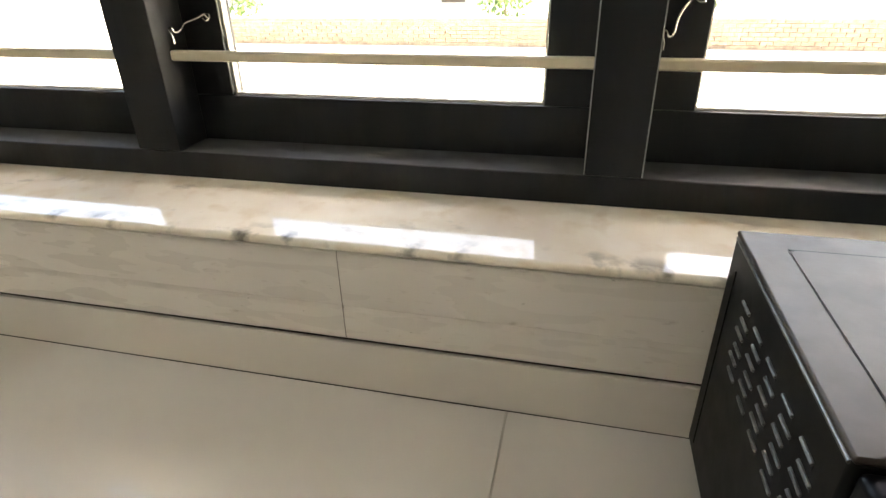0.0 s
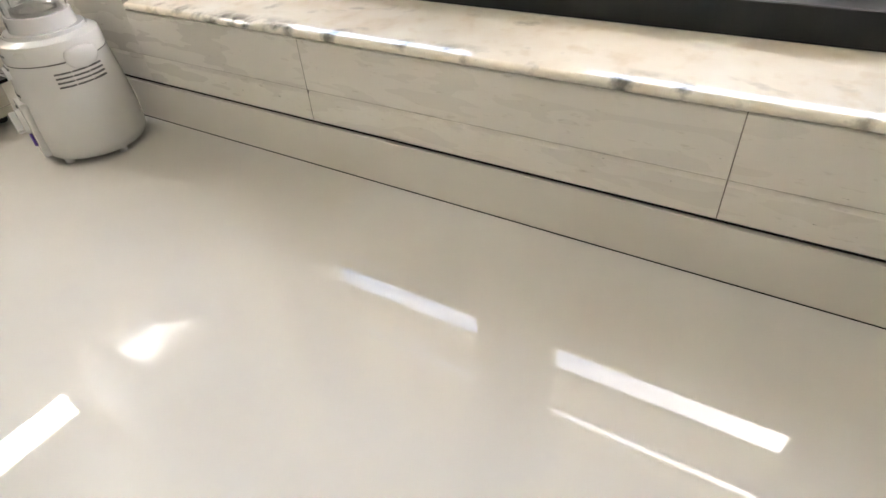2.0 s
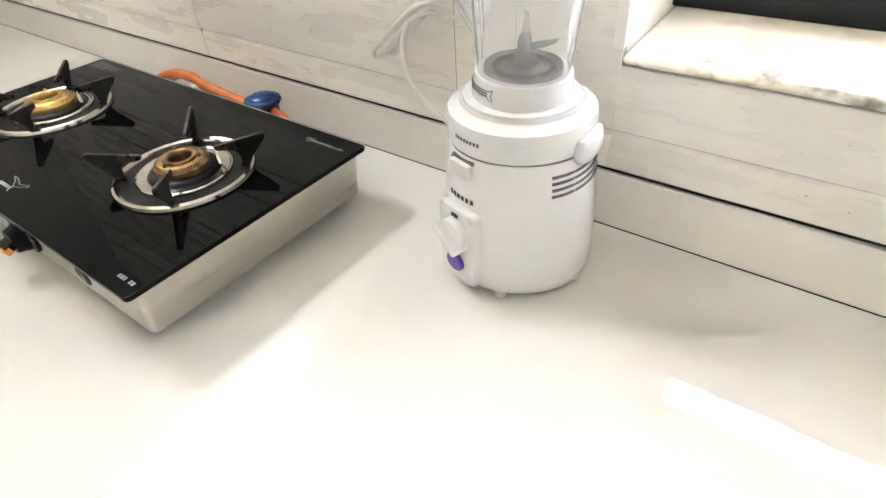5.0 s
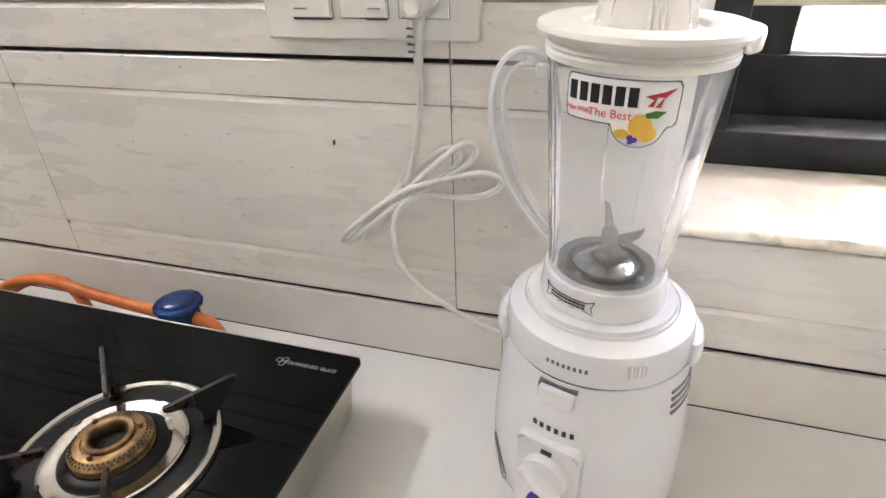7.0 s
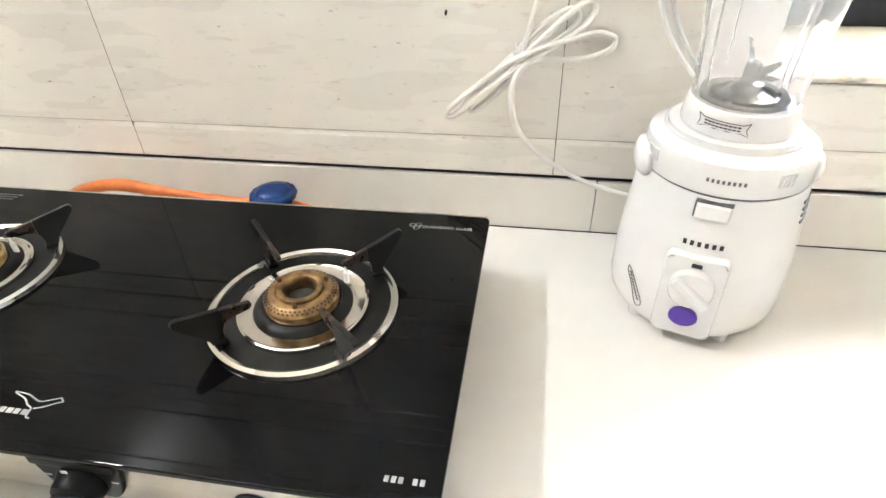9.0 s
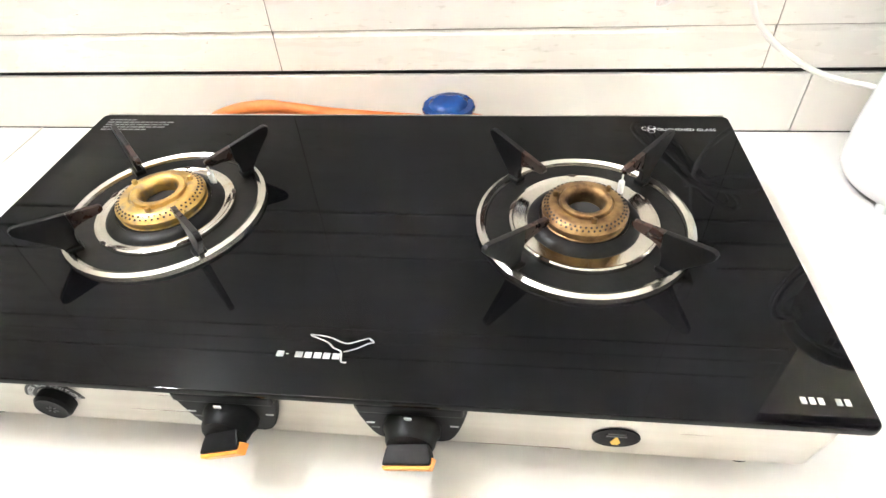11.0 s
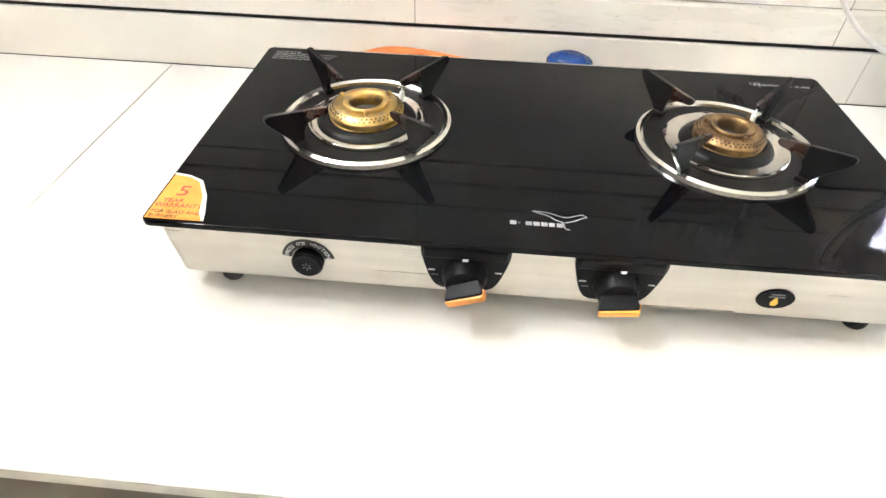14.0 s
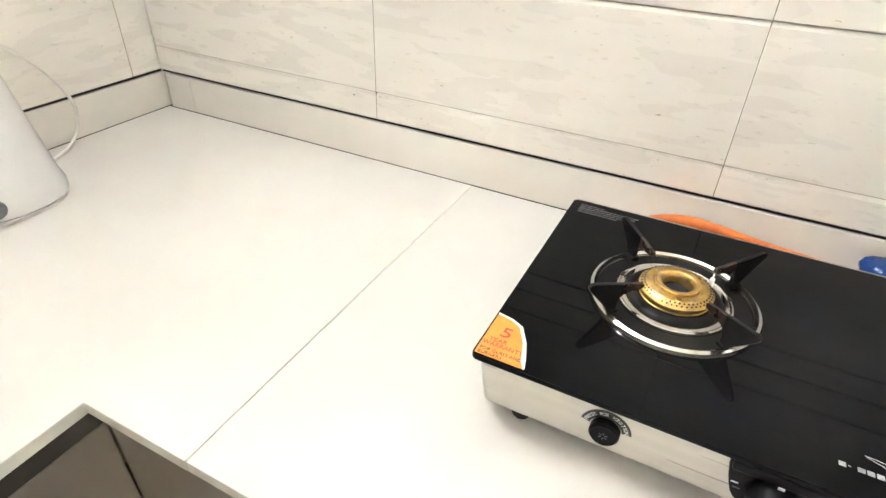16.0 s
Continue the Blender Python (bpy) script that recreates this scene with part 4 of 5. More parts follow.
outer = [(0.0476, 0.2461)] + [(0.0476 + (z - 0.2461) * 0.0900, z) for z in (0.26, 0.29, 0.32, 0.35, 0.38, 0.41, 0.428)]
inner = [(r - 0.0028, max(z, 0.2495)) for r, z in outer[::-1]]
jar = part("jar", lathe(outer + inner, 96, True, squash=ribbed), JARGLASS, mixer, "clear plastic jar with upright flutes", m=LEAN, sharp=60)
part("jar_floor", lathe([(0.0, 0.2463), (0.0400, 0.2463), (0.0402, 0.2510), (0.0390, 0.2508), (0.0365, 0.2488), (0.024, 0.2480), (0.021, 0.2500), (0.0135, 0.2520), (0.0125, 0.2600), (0.008, 0.2625), (0.0, 0.2625)], 48), SEATSTEEL, jar, "steel blade seat")
part("gasket", lathe([(0.0300 + 0.0022 * math.cos(q * math.pi / 4), 0.2488 + 0.0022 * math.sin(q * math.pi / 4)) for q in range(8)], 40, True), GAP, jar, "dark rubber gasket")
for k in range(4):
    a = radians(70 + 90 * k)
    part("seat_bolt", moved(lathe([(0, 0), (0.0032, 0), (0.0028, 0.0022), (0.0012, 0.0030), (0, 0.0031)], 12), Matrix.Translation((0.0345 * math.cos(a), 0.0345 * math.sin(a), 0.2486))), CHROME2, jar)
blade = bmesh.new()
for k, (tilt, ln) in enumerate(((12, 0.034), (66, 0.034), (-22, 0.032), (8, 0.033))):
    bm = prism([(0.002, -0.0045), (ln * 0.55, -0.0050), (ln * 0.9, -0.0015), (ln, 0.003), (ln * 0.55, 0.0036), (0.002, 0.0036)], -0.0007, 0.0007)
    blade = merge(blade, moved(bm, pose(0, 0, 0.268, 0, 0, 40 + 90 * k) @ pose(0, 0, 0, 24, -tilt, 0)))
part("blade", blade, CHROME2, jar, "steel cutting blades")
part("blade_nut", lathe([(0.0072, 0.262), (0.0072, 0.277), (0.0055, 0.2805), (0.0, 0.2815)], 6), CHROME2, jar)
hang = Matrix.Rotation(radians(17 + 180), 4, "Z")
bow = [(0.060, 0, 0.4055), (0.074, 0, 0.4130), (0.088, 0, 0.4095), (0.097, 0, 0.395), (0.0985, 0, 0.370), (0.0935, 0, 0.340), (0.082, 0, 0.312), (0.068, 0, 0.290), (0.051, 0, 0.270)]
cx_, cz_ = 0.060, 0.350
handle = part("jar_handle", moved(tube(bow, 0.0072, 12, 6, 0.5), hang), HANDLEWEB, jar, "clear plastic jar handle with raised ribs")
for grow, side in ((0.0052, 0.0035), (0.0052, -0.0035), (-0.0052, 0.0035), (-0.0052, -0.0035)):
    rail = []
    for bx, _, bz in bow:
        d = Vector((bx - cx_ + 0.012, 0, bz - cz_)).normalized()
        rail.append((bx + d.x * grow, side, bz + d.z * grow))
    part("handle_rib", moved(tube(rail, 0.0021, 8, 6), hang), HANDLECLEAR, handle)
part("handle_hinge", moved(merge(box(0.058, 0.070, -0.0085, 0.0085, 0.398, 0.410, 0.002), box(0.067, 0.079, -0.0045, 0.0045, 0.407, 0.4155, 0.002)), hang), HANDLECLEAR, handle)
lid = part("lid", lathe([(0.0, 0.424), (0.0605, 0.424), (0.062, 0.4205), (0.0640, 0.421), (0.0650, 0.4255), (0.0630, 0.4275), (0.0655, 0.4295), (0.0632, 0.4318), (0.0662, 0.4340), (0.0700, 0.4362), (0.0722, 0.4395), (0.0714, 0.4430), (0.067, 0.4450), (0.042, 0.4435), (0.039, 0.4405), (0.0, 0.4400)], 64), IVORY, mixer, "ivory plastic lid with a lip", m=LEAN @ Matrix.Translation((0, 0, -0.003)))
part("lid_spout", moved(prism([(-0.022, 0.0), (-0.016, 0.009), (-0.006, 0.014), (0.006, 0.014), (0.016, 0.009), (0.022, 0.0)], 0, 0.017, 0.004), pose(0, 0, 0, 0, 0, 17) @ pose(0.062, 0, 0.427, 0, 0, -90)), IVORY, lid)


def fluted(a, r, z):
    # fine ribs in six groups, plain walls between them
    return r * (1 + (0.030 * math.cos(48 * a) * max(0.0, math.cos(6 * a)) ** 0.5 if 0.444 < z < 0.4575 else 0))


part("cap", lathe([(0.0335, 0.4402), (0.0325, 0.446), (0.0315, 0.4550), (0.0300, 0.4600), (0.0255, 0.4622), (0.0, 0.4630), (0.0, 0.4614), (0.0245, 0.4605), (0.0275, 0.4575), (0.0285, 0.446), (0.0292, 0.4402)], 192, squash=fluted), CAPCLEAR, lid, "cloudy clear ribbed measuring cap")
# jar sticker
SZ = 0.3945


def on_jar(poly, depth, lift):
    """A flat outline wrapped on the tapered jar."""
    bm = bmesh.new()
    rows = []
    for u, v in poly:
        z = SZ + v
        r = 0.0476 + (z - 0.2461) * 0.0900 + lift
        a = radians(-90 + 8) + u / r
        rows.append(bm.verts.new((r * math.cos(a), r * math.sin(a), z)))
    bm.faces.new(rows)
    bmesh.ops.triangulate(bm, faces=bm.faces[:])
    ret = bmesh.ops.extrude_face_region(bm, geom=bm.faces[:])
    for v in ret["geom"]:
        if isinstance(v, bmesh.types.BMVert):
            v.co.xy *= 1 + depth / 0.06
    bmesh.ops.recalc_face_normals(bm, faces=bm.faces[:])
    return bm


def strip(u0, u1, v0, v1, lift, n=10):
    top = [(u0 + (u1 - u0) * k / n, v1) for k in range(n + 1)]
    bot = [(u1 - (u1 - u0) * k / n, v0) for k in range(n + 1)]
    bm = bmesh.new()
    vs = []
    for u, v in top + bot:
        z = SZ + v
        r = 0.0476 + (z - 0.2461) * 0.0900 + lift
        a = radians(-90 + 8) + u / r
        vs.append(bm.verts.new((r * math.cos(a), r * math.sin(a), z)))
    for k in range(n):
        bm.faces.new((vs[k], vs[2 * n + 1 - k], vs[2 * n - k], vs[k + 1]))
    return bm


def sticker_sheet(grow, lift, n=40):
    """Rounded oblong with a round lobe below for the fruit."""
    u0, u1, v0, v1, rc = -0.0360 - grow, 0.0380 + grow, -0.0085 - grow, 0.0200 + grow, 0.0035
    bm = bmesh.new()
    cols = []
    for k in range(n + 1):
        u = u0 + (u1 - u0) * k / n
        e = max(0.0, rc - min(u - u0, u1 - u))
        cut = rc - math.sqrt(max(0.0, rc * rc - e * e))
        low = v0 + cut
        d = 0.0165 + grow - abs(u - 0.0145)
        if d > 0:
            low = min(low, -0.0085 - math.sqrt(max(0.0, (0.0165 + grow) ** 2 - (u - 0.0145) ** 2)) * 0.86)
        cols.append([])
        for v in (v1 - cut, (v1 - cut + low) / 2, low):
            z = SZ + v
            r = 0.0476 + (z - 0.2461) * 0.0900 + lift
            a = radians(-90 + 8) + u / r
            cols[-1].append(bm.verts.new((r * math.cos(a), r * math.sin(a), z)))
    for a, b in zip(cols, cols[1:]):
        for k in range(2):
            bm.faces.new((a[k], a[k + 1], b[k + 1], b[k]))
    return bm


label_ = part("jar_sticker", sticker_sheet(0.0, 0.0006), STICKERWHITE, jar, "white sticker with a red star and printed fruit", sharp=80)
part("sticker_border", sticker_sheet(0.0009, 0.0003), GREYINK, label_, sharp=80)
for k in range(6):
    u = -0.0340 + k * 0.0081
    part("letter_stroke", strip(u, u + 0.0060, 0.0035, 0.0160, 0.0009, 2), BLACKINK, label_, sharp=80)
star = bmesh.new()
for u0, v0, u1, v1 in ((0.0165, 0.0110, 0.026, 0.0135), (0.020, 0.0110, 0.0355, 0.0165), (0.0185, 0.0045, 0.024, 0.0110), (0.023, 0.0040, 0.0285, 0.0110)):
    n = [(u0, v0), (u1, v1), ((u0 + u1) / 2 + 0.001, (v0 + v1) / 2 - 0.0035)]
    star = merge(star, on_jar(n, 0.0001, 0.0010))
part("star_mark", star, REDINK, label_, sharp=80)
slogan = ((-0.0315, "Mix With", 0.0048, -0.0260), (0, "The Best", 0.0078, -0.0040))
for _, words, size, u in slogan:
    z = SZ - 0.0022
    r = 0.0476 + (z - 0.2461) * 0.0900 + 0.0012
    a = radians(-90 + 8) + u / r
    lettering("letter", words, size, REDINK, label_, pose(r * math.cos(a), r * math.sin(a), z, 90, 0, math.degrees(a) + 90))
fruit = lambda u, v, q, s: on_jar([(u + q * math.cos(radians(k * 30)) * s, v + q * math.sin(radians(k * 30))) for k in range(12)], 0.0003, 0.0010)
part("fruit_print", merge(fruit(0.016, -0.0085, 0.0080, 0.95), fruit(0.0205, -0.0135, 0.0058, 1.1), fruit(0.0050, -0.0145, 0.0034, 1.5)), YELLOWINK, label_, sharp=80)
part("leaf_print", on_jar([(0.018, 0.0), (0.024, 0.0020), (0.031, 0.0015), (0.026, -0.003), (0.019, -0.003)], 0.0002, 0.0012), GREENINK, label_, sharp=80)
part("berry_print", merge(fruit(0.0105, -0.0165, 0.0020, 1), fruit(0.0135, -0.0180, 0.0020, 1), fruit(0.011, -0.0195, 0.0017, 1)), PURPLE, label_, sharp=80)
# slanted badge on the body
bm = bmesh.new()
badge_pts = [(-0.072, 0.057), (-0.066, 0.053), (-0.058, 0.042), (-0.052, 0.032), (-0.048, 0.026), (-0.046, 0.018), (-0.051, 0.014), (-0.056, 0.020), (-0.060, 0.030), (-0.066, 0.042), (-0.072, 0.050), (-0.072, 0.057)]
pts = []
for u, z in badge_pts:
    a = radians(-90) + u / 0.094
    pts.append((0.0942 * math.cos(a), 0.0942 * math.sin(a), z + 0.012))
bm = merge(bm, tube(pts, 0.0006, 5, 2))
for k in range(9):
    t = k / 8
    u, z = -0.067 + 0.016 * t, 0.050 - 0.027 * t
    a = radians(-90) + u / 0.094
    bm = merge(bm, moved(box(-0.0018, 0.0018, -0.0004, 0.0004, -0.0009, 0.0009), pose(0.0943 * math.cos(a), 0.0943 * math.sin(a), z + 0.012, 0, 20, math.degrees(a) + 90)))
part("printed_badge", bm, GREYINK, base, "slanted outline badge of small print")

# ---------------- switch board and cord ----------------
board = thing("switch_board", pose(0.421, 0.0, 1.285), "white modular switch board with one socket on the tiles", "switch board")
part("plate", moved(prism(rounded(-0.012, 0.213, 0, 0.092, 0.003), 0, 0.011, 0.0025), pose(0, 0, 0, 90, 0, 0)), SWITCHPL, board)
for a, b, nm, lip in ((0.021, 0.065, "switch", 0.005), (0.074, 0.0985, "blank_module", 0.0012), (0.0995, 0.1235, "switch", 0.005), (0.135, 0.184, "socket", 0.0012)):
    part("module_gap", box(a - 0.0007, b + 0.0007, -0.0114, -0.0106, 0.0198, 0.0722), GREYINK, board)
    md = part(nm, box(a, b, -0.0125, -0.008, 0.0205, 0.0715, 0.0006), SWITCHPL, board)
    if nm == "switch":
        part("rocker", moved(box(0, b - a - 0.001, -0.0048, 0.002, 0, 0.050, 0.001), pose(a + 0.0005, -0.0125, 0.021, -5, 0, 0)), SWITCHPL, md)
        part("rocker_print", merge(*[box(a + 0.006 + 0.0022 * k, a + 0.0074 + 0.0022 * k, -0.0190, -0.0120, 0.0290, 0.0302) for k in range(6)]), MIDINK, md)
        part("rocker_shade", box(a + 0.001, b - 0.001, -0.0122, -0.0118, 0.0185, 0.0205), GREYINK, md)
    if nm == "socket":
        part("pin_ring", moved(lathe([(0.0215, 0), (0.0215, 0.0012), (0.019, 0.0012), (0.019, 0)], 32, True), pose(0.1595, -0.0125, 0.046, 90, 0, 0)), SWITCHPL, md)
cord = thing("power_cord", pose(0, 0, 0), "white power cord, bundled and tied, plugged into the socket", "cord")
plug = part("plug", merge(moved(prism(rounded(-0.0115, 0.0115, -0.022, 0.018, 0.007), 0, 0.032, 0.005), pose(0.5805, -0.0126, 1.331, 90, 0, 0)),
                          moved(lathe([(0.0, -0.0005), (0.019, -0.0005), (0.019, 0.006), (0.015, 0.010), (0.0, 0.010)], 32), pose(0.5805, -0.0130, 1.331, 90, 0, 0))), CORD, cord, "white moulded plug")
part("strain_relief", moved(lathe([(0.0042, -0.044), (0.0065, -0.012), (0.009, 0.002), (0, 0.002)], 20), pose(0.578, -0.026, 1.308, 0, 0, 0)), CORD, plug)
part("relief_slot", merge(*[box(0.5705, 0.5770, -0.0345 + 0.0004 * k, -0.028, 1.299 - k * 0.007, 1.3005 - k * 0.007) for k in range(4)]), GREYINK, plug)
R_ = 0.0033
part("cable", tube([(0.578, -0.026, 1.275), (0.575, -0.018, 1.235), (0.566, -0.012, 1.185), (0.556, -0.014, 1.145), (0.549, -0.017, 1.118), (0.527, -0.012, 1.085), (0.503, -0.010, 1.062)], R_, 10), CORD, cord)
part("cable", tube([(0.503, -0.010, 1.062), (0.494, -0.010, 1.057), (0.495, -0.012, 1.066), (0.520, -0.015, 1.093), (0.552, -0.022, 1.128), (0.585, -0.018, 1.160), (0.612, -0.012, 1.183), (0.626, -0.010, 1.187), (0.629, -0.010, 1.176), (0.617, -0.012, 1.160), (0.590, -0.017, 1.142), (0.558, -0.024, 1.124), (0.525, -0.018, 1.098), (0.488, -0.012, 1.065), (0.470, -0.010, 1.050)], R_, 10), CORD, cord)
part("cable", tube([(0.470, -0.010, 1.050), (0.462, -0.010, 1.049), (0.464, -0.012, 1.059), (0.490, -0.014, 1.083), (0.525, -0.018, 1.112), (0.556, -0.026, 1.134), (0.595, -0.018, 1.146), (0.635, -0.012, 1.155), (0.655, -0.010, 1.149), (0.653, -0.010, 1.138), (0.632, -0.011, 1.128), (0.600, -0.014, 1.125), (0.570, -0.022, 1.128), (0.548, -0.032, 1.112), (0.544, -0.042, 1.085), (0.553, -0.047, 1.052), (0.576, -0.048, 1.025), (0.605, -0.046, 1.003), (0.636, -0.043, 0.985), (0.668, -0.042, 0.973), (0.700, -0.048, 0.968), (0.722, -0.065, 0.967)], R_, 10), CORD, cord)
part("cable", tube([(0.482, -0.012, 1.061), (0.515, -0.010, 1.100), (0.548, -0.012, 1.135), (0.580, -0.010, 1.168), (0.603, -0.010, 1.180), (0.613, -0.010, 1.172), (0.603, -0.010, 1.155), (0.570, -0.010, 1.130), (0.530, -0.008, 1.094), (0.478, -0.008, 1.054)], R_ * 0.95, 10), CORD, cord)
part("twist_tie", merge(*[moved(lathe([(0.013 + 0.0009 * math.cos(q * math.pi / 3), 0.0009 * math.sin(q * math.pi / 3)) for q in range(6)], 20, True), pose(0.552, -0.0145, 1.128 + d, 0, 45 + e, 0) @ Matrix.Diagonal((1, 0.8, 1, 1))) for d, e in ((0.0, 0), (0.003, 12), (-0.002, -14))]), CORD, cord)

# ---------------- toaster oven ----------------
oven = thing("toaster_oven", pose(2.305, -0.008, C), "black toaster oven with punched side slots on the worktop", "oven")
OW, OD, OH = 0.44, 0.299, 0.293
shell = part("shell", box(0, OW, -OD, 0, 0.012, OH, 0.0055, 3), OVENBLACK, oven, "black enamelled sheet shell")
# Same black sheet as the shell, paler to carry the window's sheen.
cover = part("top_cover", box(0.0, OW, -OD, 0.0, OH - 0.004, OH + 0.0016, 0.0026, 3), OVENTOP, oven, "black top cover, the window's sheen in its colour")
part("top_panel", prism(rounded(0.036, OW - 0.036, -OD + 0.038, -0.040, 0.008), OH + 0.0012, OH + 0.0026, 0.0006), OVENTOP, cover, "raised top panel, the window's sheen in its colour")
part("top_groove", merge(box(0.036, OW - 0.036, -0.0397, -0.0372, OH + 0.0012, OH + 0.0019), box(0.0350, 0.0357, -OD + 0.040, -0.0402, OH + 0.0012, OH + 0.0018)), GAP, cover)
# Thin pale tube draws the glint along the cover's side edge.
part("rolled_edge", tube([(0.0008, -OD + 0.004, OH - 0.0052), (0.0008, -OD * 0.5, OH - 0.0052), (0.0008, -0.006, OH - 0.0052)], 0.0019, 10, 4), OVENLIP, cover, "pale line for the highlight along the cover's edge")
part("front_frame", box(0.004, OW - 0.004, -OD - 0.022, -OD + 0.002, 0.014, OH - 0.006, 0.006, 3), BLACKPLASTIC, oven)
part("front_glass", box(0.02, OW - 0.10, -OD - 0.026, -OD - 0.021, 0.05, OH - 0.04, 0.002), BLACKGLASS, oven)
for ox in (0.03, OW - 0.03):
    for oy in (-0.03, -OD + 0.03):
        part("oven_foot", moved(lathe([(0, 0), (0.011, 0), (0.013, 0.0125), (0, 0.0125)], 16), pose(ox, oy, 0)), RUBBER, oven)
for r_ in range(6):
    for c_ in range(5):
        yy = -0.07 - c_ * 0.043 - 0.006 * (r_ % 2)
        zz = 0.252 - r_ * 0.0145
        part("vent_louvre", moved(box(-0.0015, 0.0015, -0.024, 0, -0.0016, 0.0016, 0.0007, 1), pose(-0.0006, yy, zz + 0.0012, 0, 35, 0)), OVENLIP, shell)
        part("vent_slot", box(-0.0003, 0.002, yy - 0.024, yy, zz - 0.0035, zz - 0.0004), GAP, shell)
part("side_crease", box(-0.0012, 0.002, -0.030, -0.026, 0.03, 0.262, 0.0005, 1), OVENBLACK, shell)

# ---------------- appliance on the side worktop ----------------
unit = thing("mixer_grinder", pose(-1.052, -0.452, C), "white tapered kitchen appliance with a dark round knob", "appliance")


def taper(a, r, z):
    c, s = math.cos(a), math.sin(a)
    return r / (abs(c) ** 2.35 + abs(s) ** 2.35) ** (1 / 2.35)


part("body", lathe([(0.0, 0.005), (0.085, 0.005), (0.0905, 0.010), (0.0912, 0.024), (0.0880, 0.034), (0.0840, 0.05), (0.072, 0.12), (0.061, 0.19), (0.057, 0.21), (0.048, 0.217), (0.0, 0.218)], 64, squash=taper), WHITEPL, unit, "tapered white plastic body")
part("base_ring", lathe([(0.0, 0.0), (0.087, 0.0), (0.0885, 0.0052), (0.0, 0.0052)], 64, squash=taper), CORD, unit)
part("knob", moved(lathe([(0, 0), (0.014, 0), (0.0145, 0.006), (0.012, 0.0105), (0.009, 0.0095), (0, 0.0095)], 28), pose(0.0815, -0.052, 0.032, 0, 86, 0)), GREYINK, unit, "dark grey round knob")
part("coupler", lathe([(0.0, 0.217), (0.034, 0.217), (0.032, 0.232), (0.0, 0.232)], 32), WHITEPL, unit)
lead = thing("appliance_cord", pose(0, 0, 0), "thin white cord curving down the tiled wall", "cord")
part("cable", tube([(X0 + 0.018, -0.52, 1.195), (X0 + 0.016, -0.40, 1.142), (X0 + 0.016, -0.315, 1.090), (X0 + 0.018, -0.258, 1.028), (X0 + 0.022, -0.230, 0.968), (X0 + 0.026, -0.232, 0.925), (X0 + 0.034, -0.258, 0.895), (X0 + 0.05, -0.30, 0.884), (X0 + 0.075, -0.36, 0.884), (-1.085, -0.385, 0.886)], 0.0032, 10), CORD, lead)

# ---------------- outside ----------------
ground = structure("ground", moved(box(-400, 400, -400, 800, -0.5, -0.3), Matrix.Identity(4)), SAND, "pale sunlit sandy yard", "ground")
garden_wall = thing("garden_wall", pose(0, 11.8, -0.3), "low weathered brick wall across the sunlit yard", "wall")
part("core", box(-7.0, 9.0, 0.02, 0.21, 0, 0.56), MORTAR, garden_wall)
bm = bmesh.new()
rows_, wid = 7, 0.235
rng = random.Random(7)
for r_ in range(rows_):
    x = -7.0 + (0.115 if r_ % 2 else 0)
    while x < 8.8:
        d = rng.uniform(0.0, 0.012)
        bm2 = box(x, x + wid - 0.012, -d, 0.1, r_ * 0.08 + 0.006, r_ * 0.08 + 0.074)
        me = bpy.data.meshes.new("tmp")
        bm2.to_mesh(me)
        bm2.free()
        bm.from_mesh(me)
        bpy.data.meshes.remove(me)
        x += wid
tagged(part("brickwork", bm, BRICK, garden_wall), kind="stuff")
house = thing("far_house", pose(-4, 24, -0.3), "white single-storey house across the yard", "house")
part("wall", box(-9, 3.5, 0, 6, 0, 3.0), HOUSE, house)
part("roof", prism([(-9.6, -0.8), (4.1, -0.8), (4.1, 6.6), (-9.6, 6.6)], 3.0, 3.2), ROOFGREY, house)
part("window", merge(box(-3.2, -1.8, -0.06, 0.02, 0.9, 2.1)), ROOFGREY, house)
part("door", merge(box(0.2, 1.2, -0.05, 0.02, 0.0, 2.1)), BARK, house)


def shrub(x, y, h_, n, seed):
    rg = random.Random(seed)
    sh = thing("shrub", pose(x, y, -0.3), "green garden shrub by the low wall", "shrub", "shrubs in the yard")
    part("trunk", tube([(0, 0, 0), (0.03, 0.02, h_ * 0.3), (-0.02, 0.0, h_ * 0.6)], lambda t: 0.04 * (1 - 0.7 * t), 8, 4), BARK, sh)
    bm = bmesh.new()
    for _ in range(n):
        u = Vector((rg.gauss(0, 1), rg.gauss(0, 1), rg.gauss(0, 1))).normalized() * (rg.random() ** 0.4)
        p = Vector((u.x * h_ * 0.4, u.y * h_ * 0.4, h_ * 0.62 + u.z * h_ * 0.38))
        s = rg.uniform(0.05, 0.1)
        q = Euler((rg.uniform(0, 6), rg.uniform(0, 6), rg.uniform(0, 6))).to_matrix()
        vs = [bm.verts.new(p + q @ Vector(c)) for c in ((-s, 0, 0), (0, -s * 0.4, s * 0.1), (s, 0, 0), (0, s * 0.4, s * 0.1))]
        bm.faces.new(vs)
    part("crown", bm, LEAF, sh)


shrub(0.35, 12.6, 1.6, 700, 1)
shrub(3.4, 13.0, 1.3, 600, 2)
shrub(4.4, 13.4, 1.9, 700, 3)
shrub(-6.3, 13.2, 1.4, 500, 5)

# ---------------- wall tiles and floor slabs ----------------


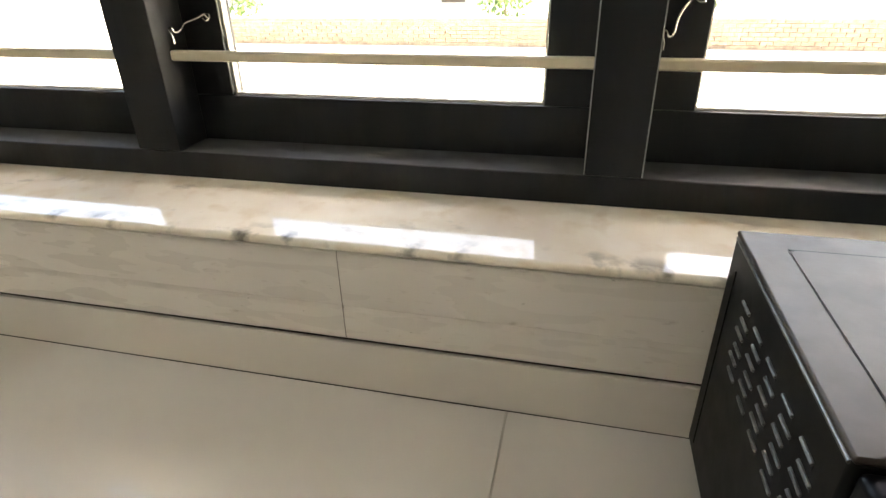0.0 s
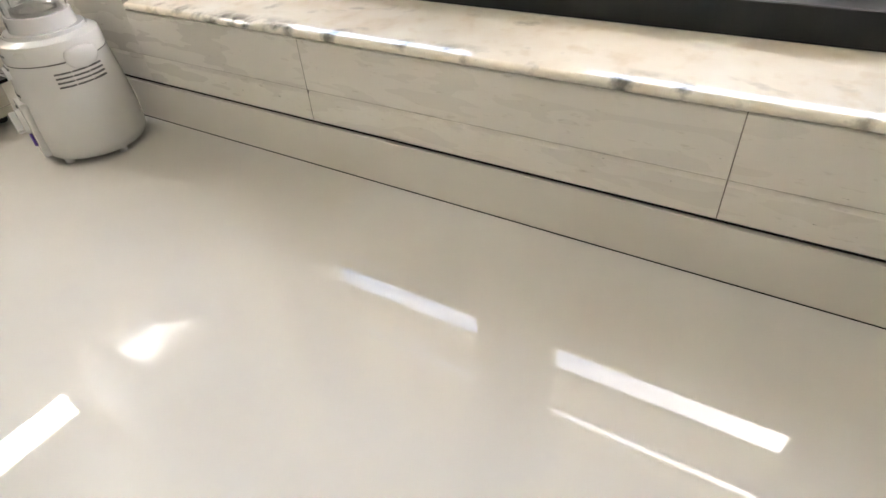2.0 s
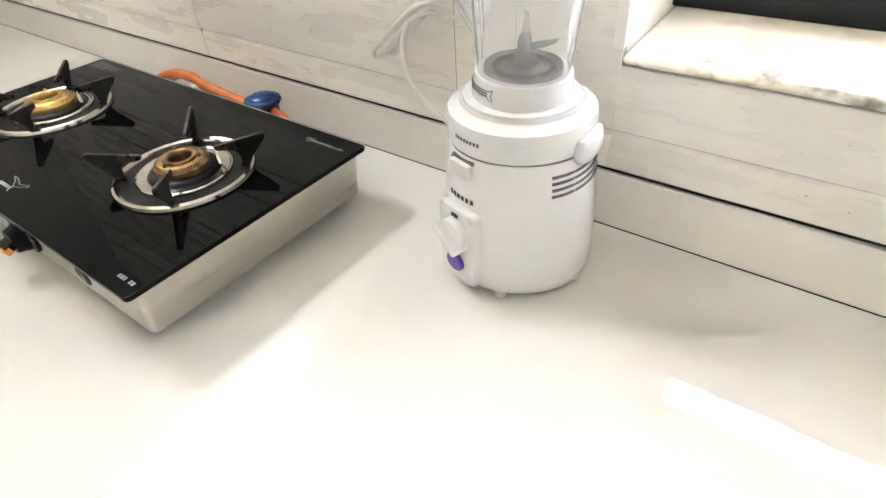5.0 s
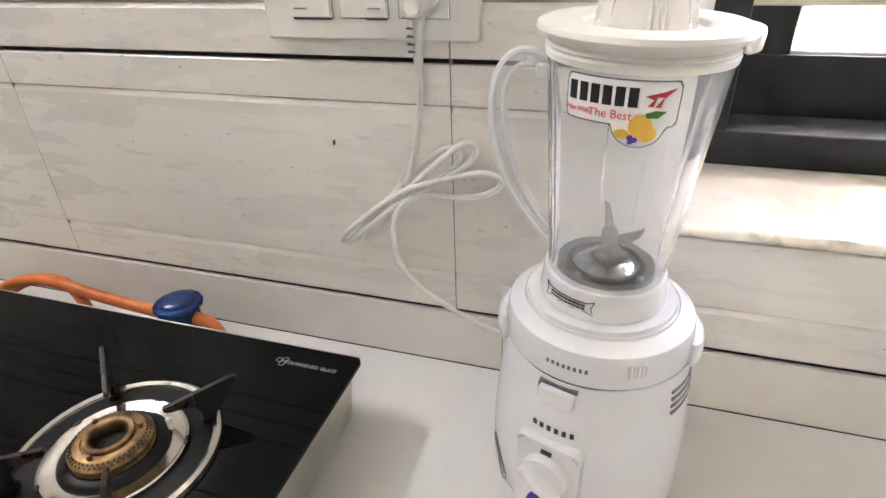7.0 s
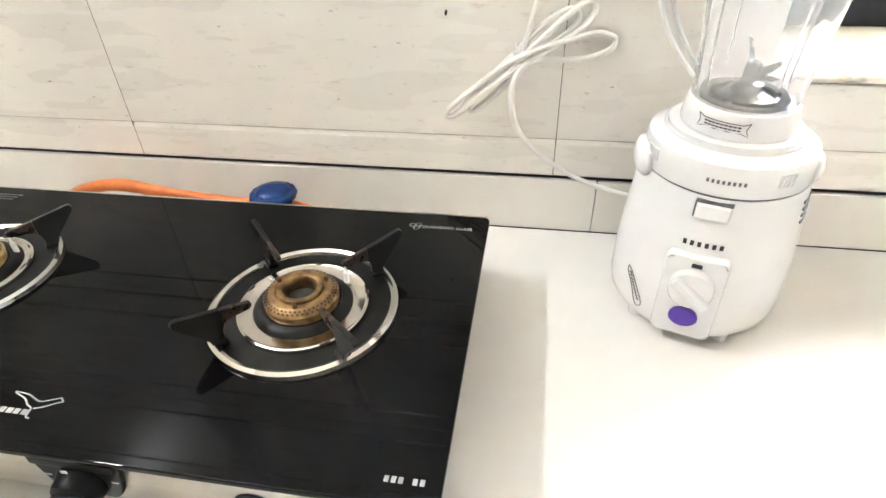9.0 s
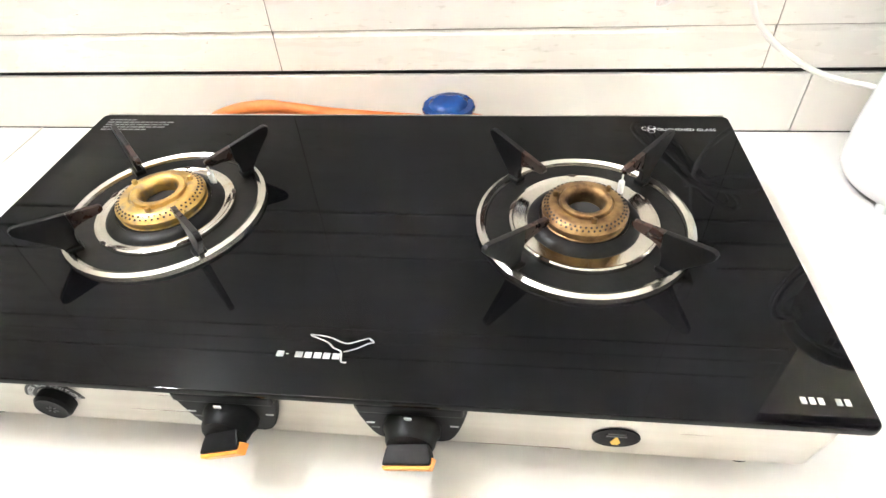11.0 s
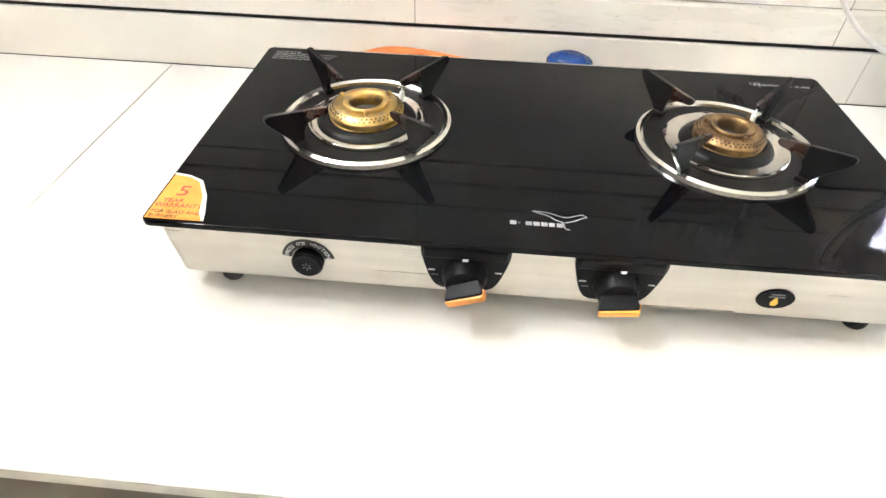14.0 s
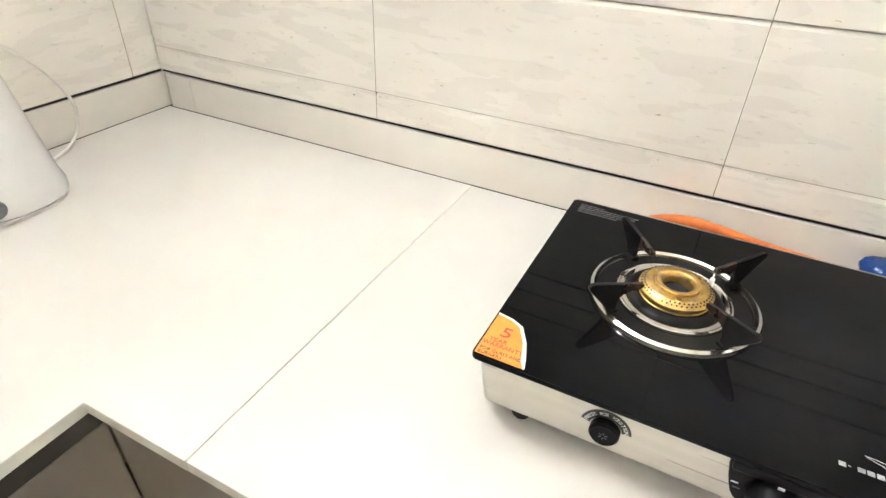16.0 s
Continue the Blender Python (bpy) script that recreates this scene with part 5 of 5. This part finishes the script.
def tile_mesh(w, h, grooves):
    """A tile with V grooves; local x along, y out of the wall at 0, z up."""
    prof = [(0.0118, 0.0), (0.0012, 0.0), (0.0, 0.0012)]
    for g in grooves:
        if g < h - 0.006:
            prof += [(0.0, g + 0.0034), (0.0032, g + 0.0028), (0.0032, g + 0.0010), (0.0, g - 0.0050)][::-1]
    prof += [(0.0, h - 0.0012), (0.0012, h), (0.0118, h)]
    bm = bmesh.new()
    rings = []
    for x, e in ((0, 0.0005), (0.0005, 0), (w - 0.0005, 0), (w, 0.0005)):
        rings.append([bm.verts.new((x, y + (e if y < 0.01 else 0), z)) for y, z in prof])
    for a, b in zip(rings, rings[1:]):
        for k in range(len(prof) - 1):
            bm.faces.new((a[k], b[k], b[k + 1], a[k + 1]))
    bm.faces.new(rings[0])
    bm.faces.new(rings[-1][::-1])
    bmesh.ops.recalc_face_normals(bm, faces=bm.faces[:])
    me = to_mesh("tile", bm, TILE, 25)
    # Groove bottoms get the darker colour to deepen their shade.
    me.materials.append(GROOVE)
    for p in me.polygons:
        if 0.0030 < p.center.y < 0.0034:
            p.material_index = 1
    return me


G = (0.050, 0.251)
cuts = [X0, -0.602, 0.0, 0.601, 1.242, 1.858, 2.46, 3.06, X1]
cache = {}


def tile(w, h, grooves=G):
    key = (round(w, 4), round(h, 4), grooves)
    if key not in cache:
        cache[key] = tile_mesh(w, h, grooves)
    return cache[key]


rows_z = [(TOP + 0.0065, 1.2610), (1.2668, 1.561), (1.5625, 1.862), (1.8635, 2.163)]
for i, (z0, z1) in enumerate(rows_z):
    for a, b in zip(cuts, cuts[1:]):
        a, b = a + 0.0006, b - 0.0006
        if i == 0:
            spans = [(a, min(b, WX0), z1), (max(a, WX0), min(b, WX1), WZ0 - 0.001), (max(a, WX1), b, z1)]
        else:
            spans = [(a, min(b, WX0), z1), (max(a, WX1), b, z1)]
        for p, q, top in spans:
            if q - p > 0.01:
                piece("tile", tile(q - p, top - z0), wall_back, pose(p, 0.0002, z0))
    y = 0.0
    for a, b in ((-0.070, 0.0), (-0.67, -0.072), (-1.27, -0.672), (-1.87, -1.272), (-2.4, -1.872)):
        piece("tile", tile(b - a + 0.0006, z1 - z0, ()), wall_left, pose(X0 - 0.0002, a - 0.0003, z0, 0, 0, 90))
part("joint_bed", merge(box(X0, WX0 - 0.001, 0.0085, 0.0121, 1.2600, 1.2680), box(WX1 + 0.001, X1, 0.0085, 0.0121, 1.2600, 1.2680)), GROUT, wall_back)
for gx in cuts[1:-1]:
    top = WZ0 - 0.002 if WX0 < gx < WX1 else 2.163
    part("tile_grout", box(gx - 0.0008, gx + 0.0008, 0.0007, 0.0118, TOP + 0.0066, top), GROUT_LIGHT, wall_back)
part("tile_grout", box(X0 - 0.0118, X0 - 0.0007, -0.0718, -0.0702, TOP + 0.0066, 2.163), GROUT_LIGHT, wall_left)
part("tile_chip", moved(lathe([(0, 0), (0.0022, 0), (0.0016, 0.0007), (0, 0.0009)], 9), pose(0.462, 0.0003, 1.172, 90, 10, 0) @ Matrix.Diagonal((0.8, 1.7, 1, 1))), GAP, wall_back)
part("reveal_lining", merge(box(WX0 - 0.012, WX0 + 0.0005, -0.0005, 0.151, 1.1175, WZ1), box(WX1 - 0.0005, WX1 + 0.012, -0.0005, 0.151, 1.1175, WZ1)), PLASTER, wall_back)
slabs = {}
for i in range(-3, 6):
    for j in range(0, 6):
        a, b = 0.128 + i * 0.6, 0.128 + (i + 1) * 0.6
        c0, d0 = -0.30 - (j + 1) * 0.6, -0.30 - j * 0.6
        a, b, c0 = max(a, X0 - 0.01), min(b, X1 + 0.0), max(c0, Y1)
        if b - a < 0.02 or d0 - c0 < 0.02:
            continue
        key = (round(b - a, 3), round(d0 - c0, 3))
        if key not in slabs:
            slabs[key] = to_mesh("floor_slab", box(0.0008, b - a - 0.0008, 0.0008, d0 - c0 - 0.0008, -0.012, 0, 0.0006, 1), FLOOR)
        piece("floor_slab", slabs[key], floor_bed, pose(a, c0, 0))
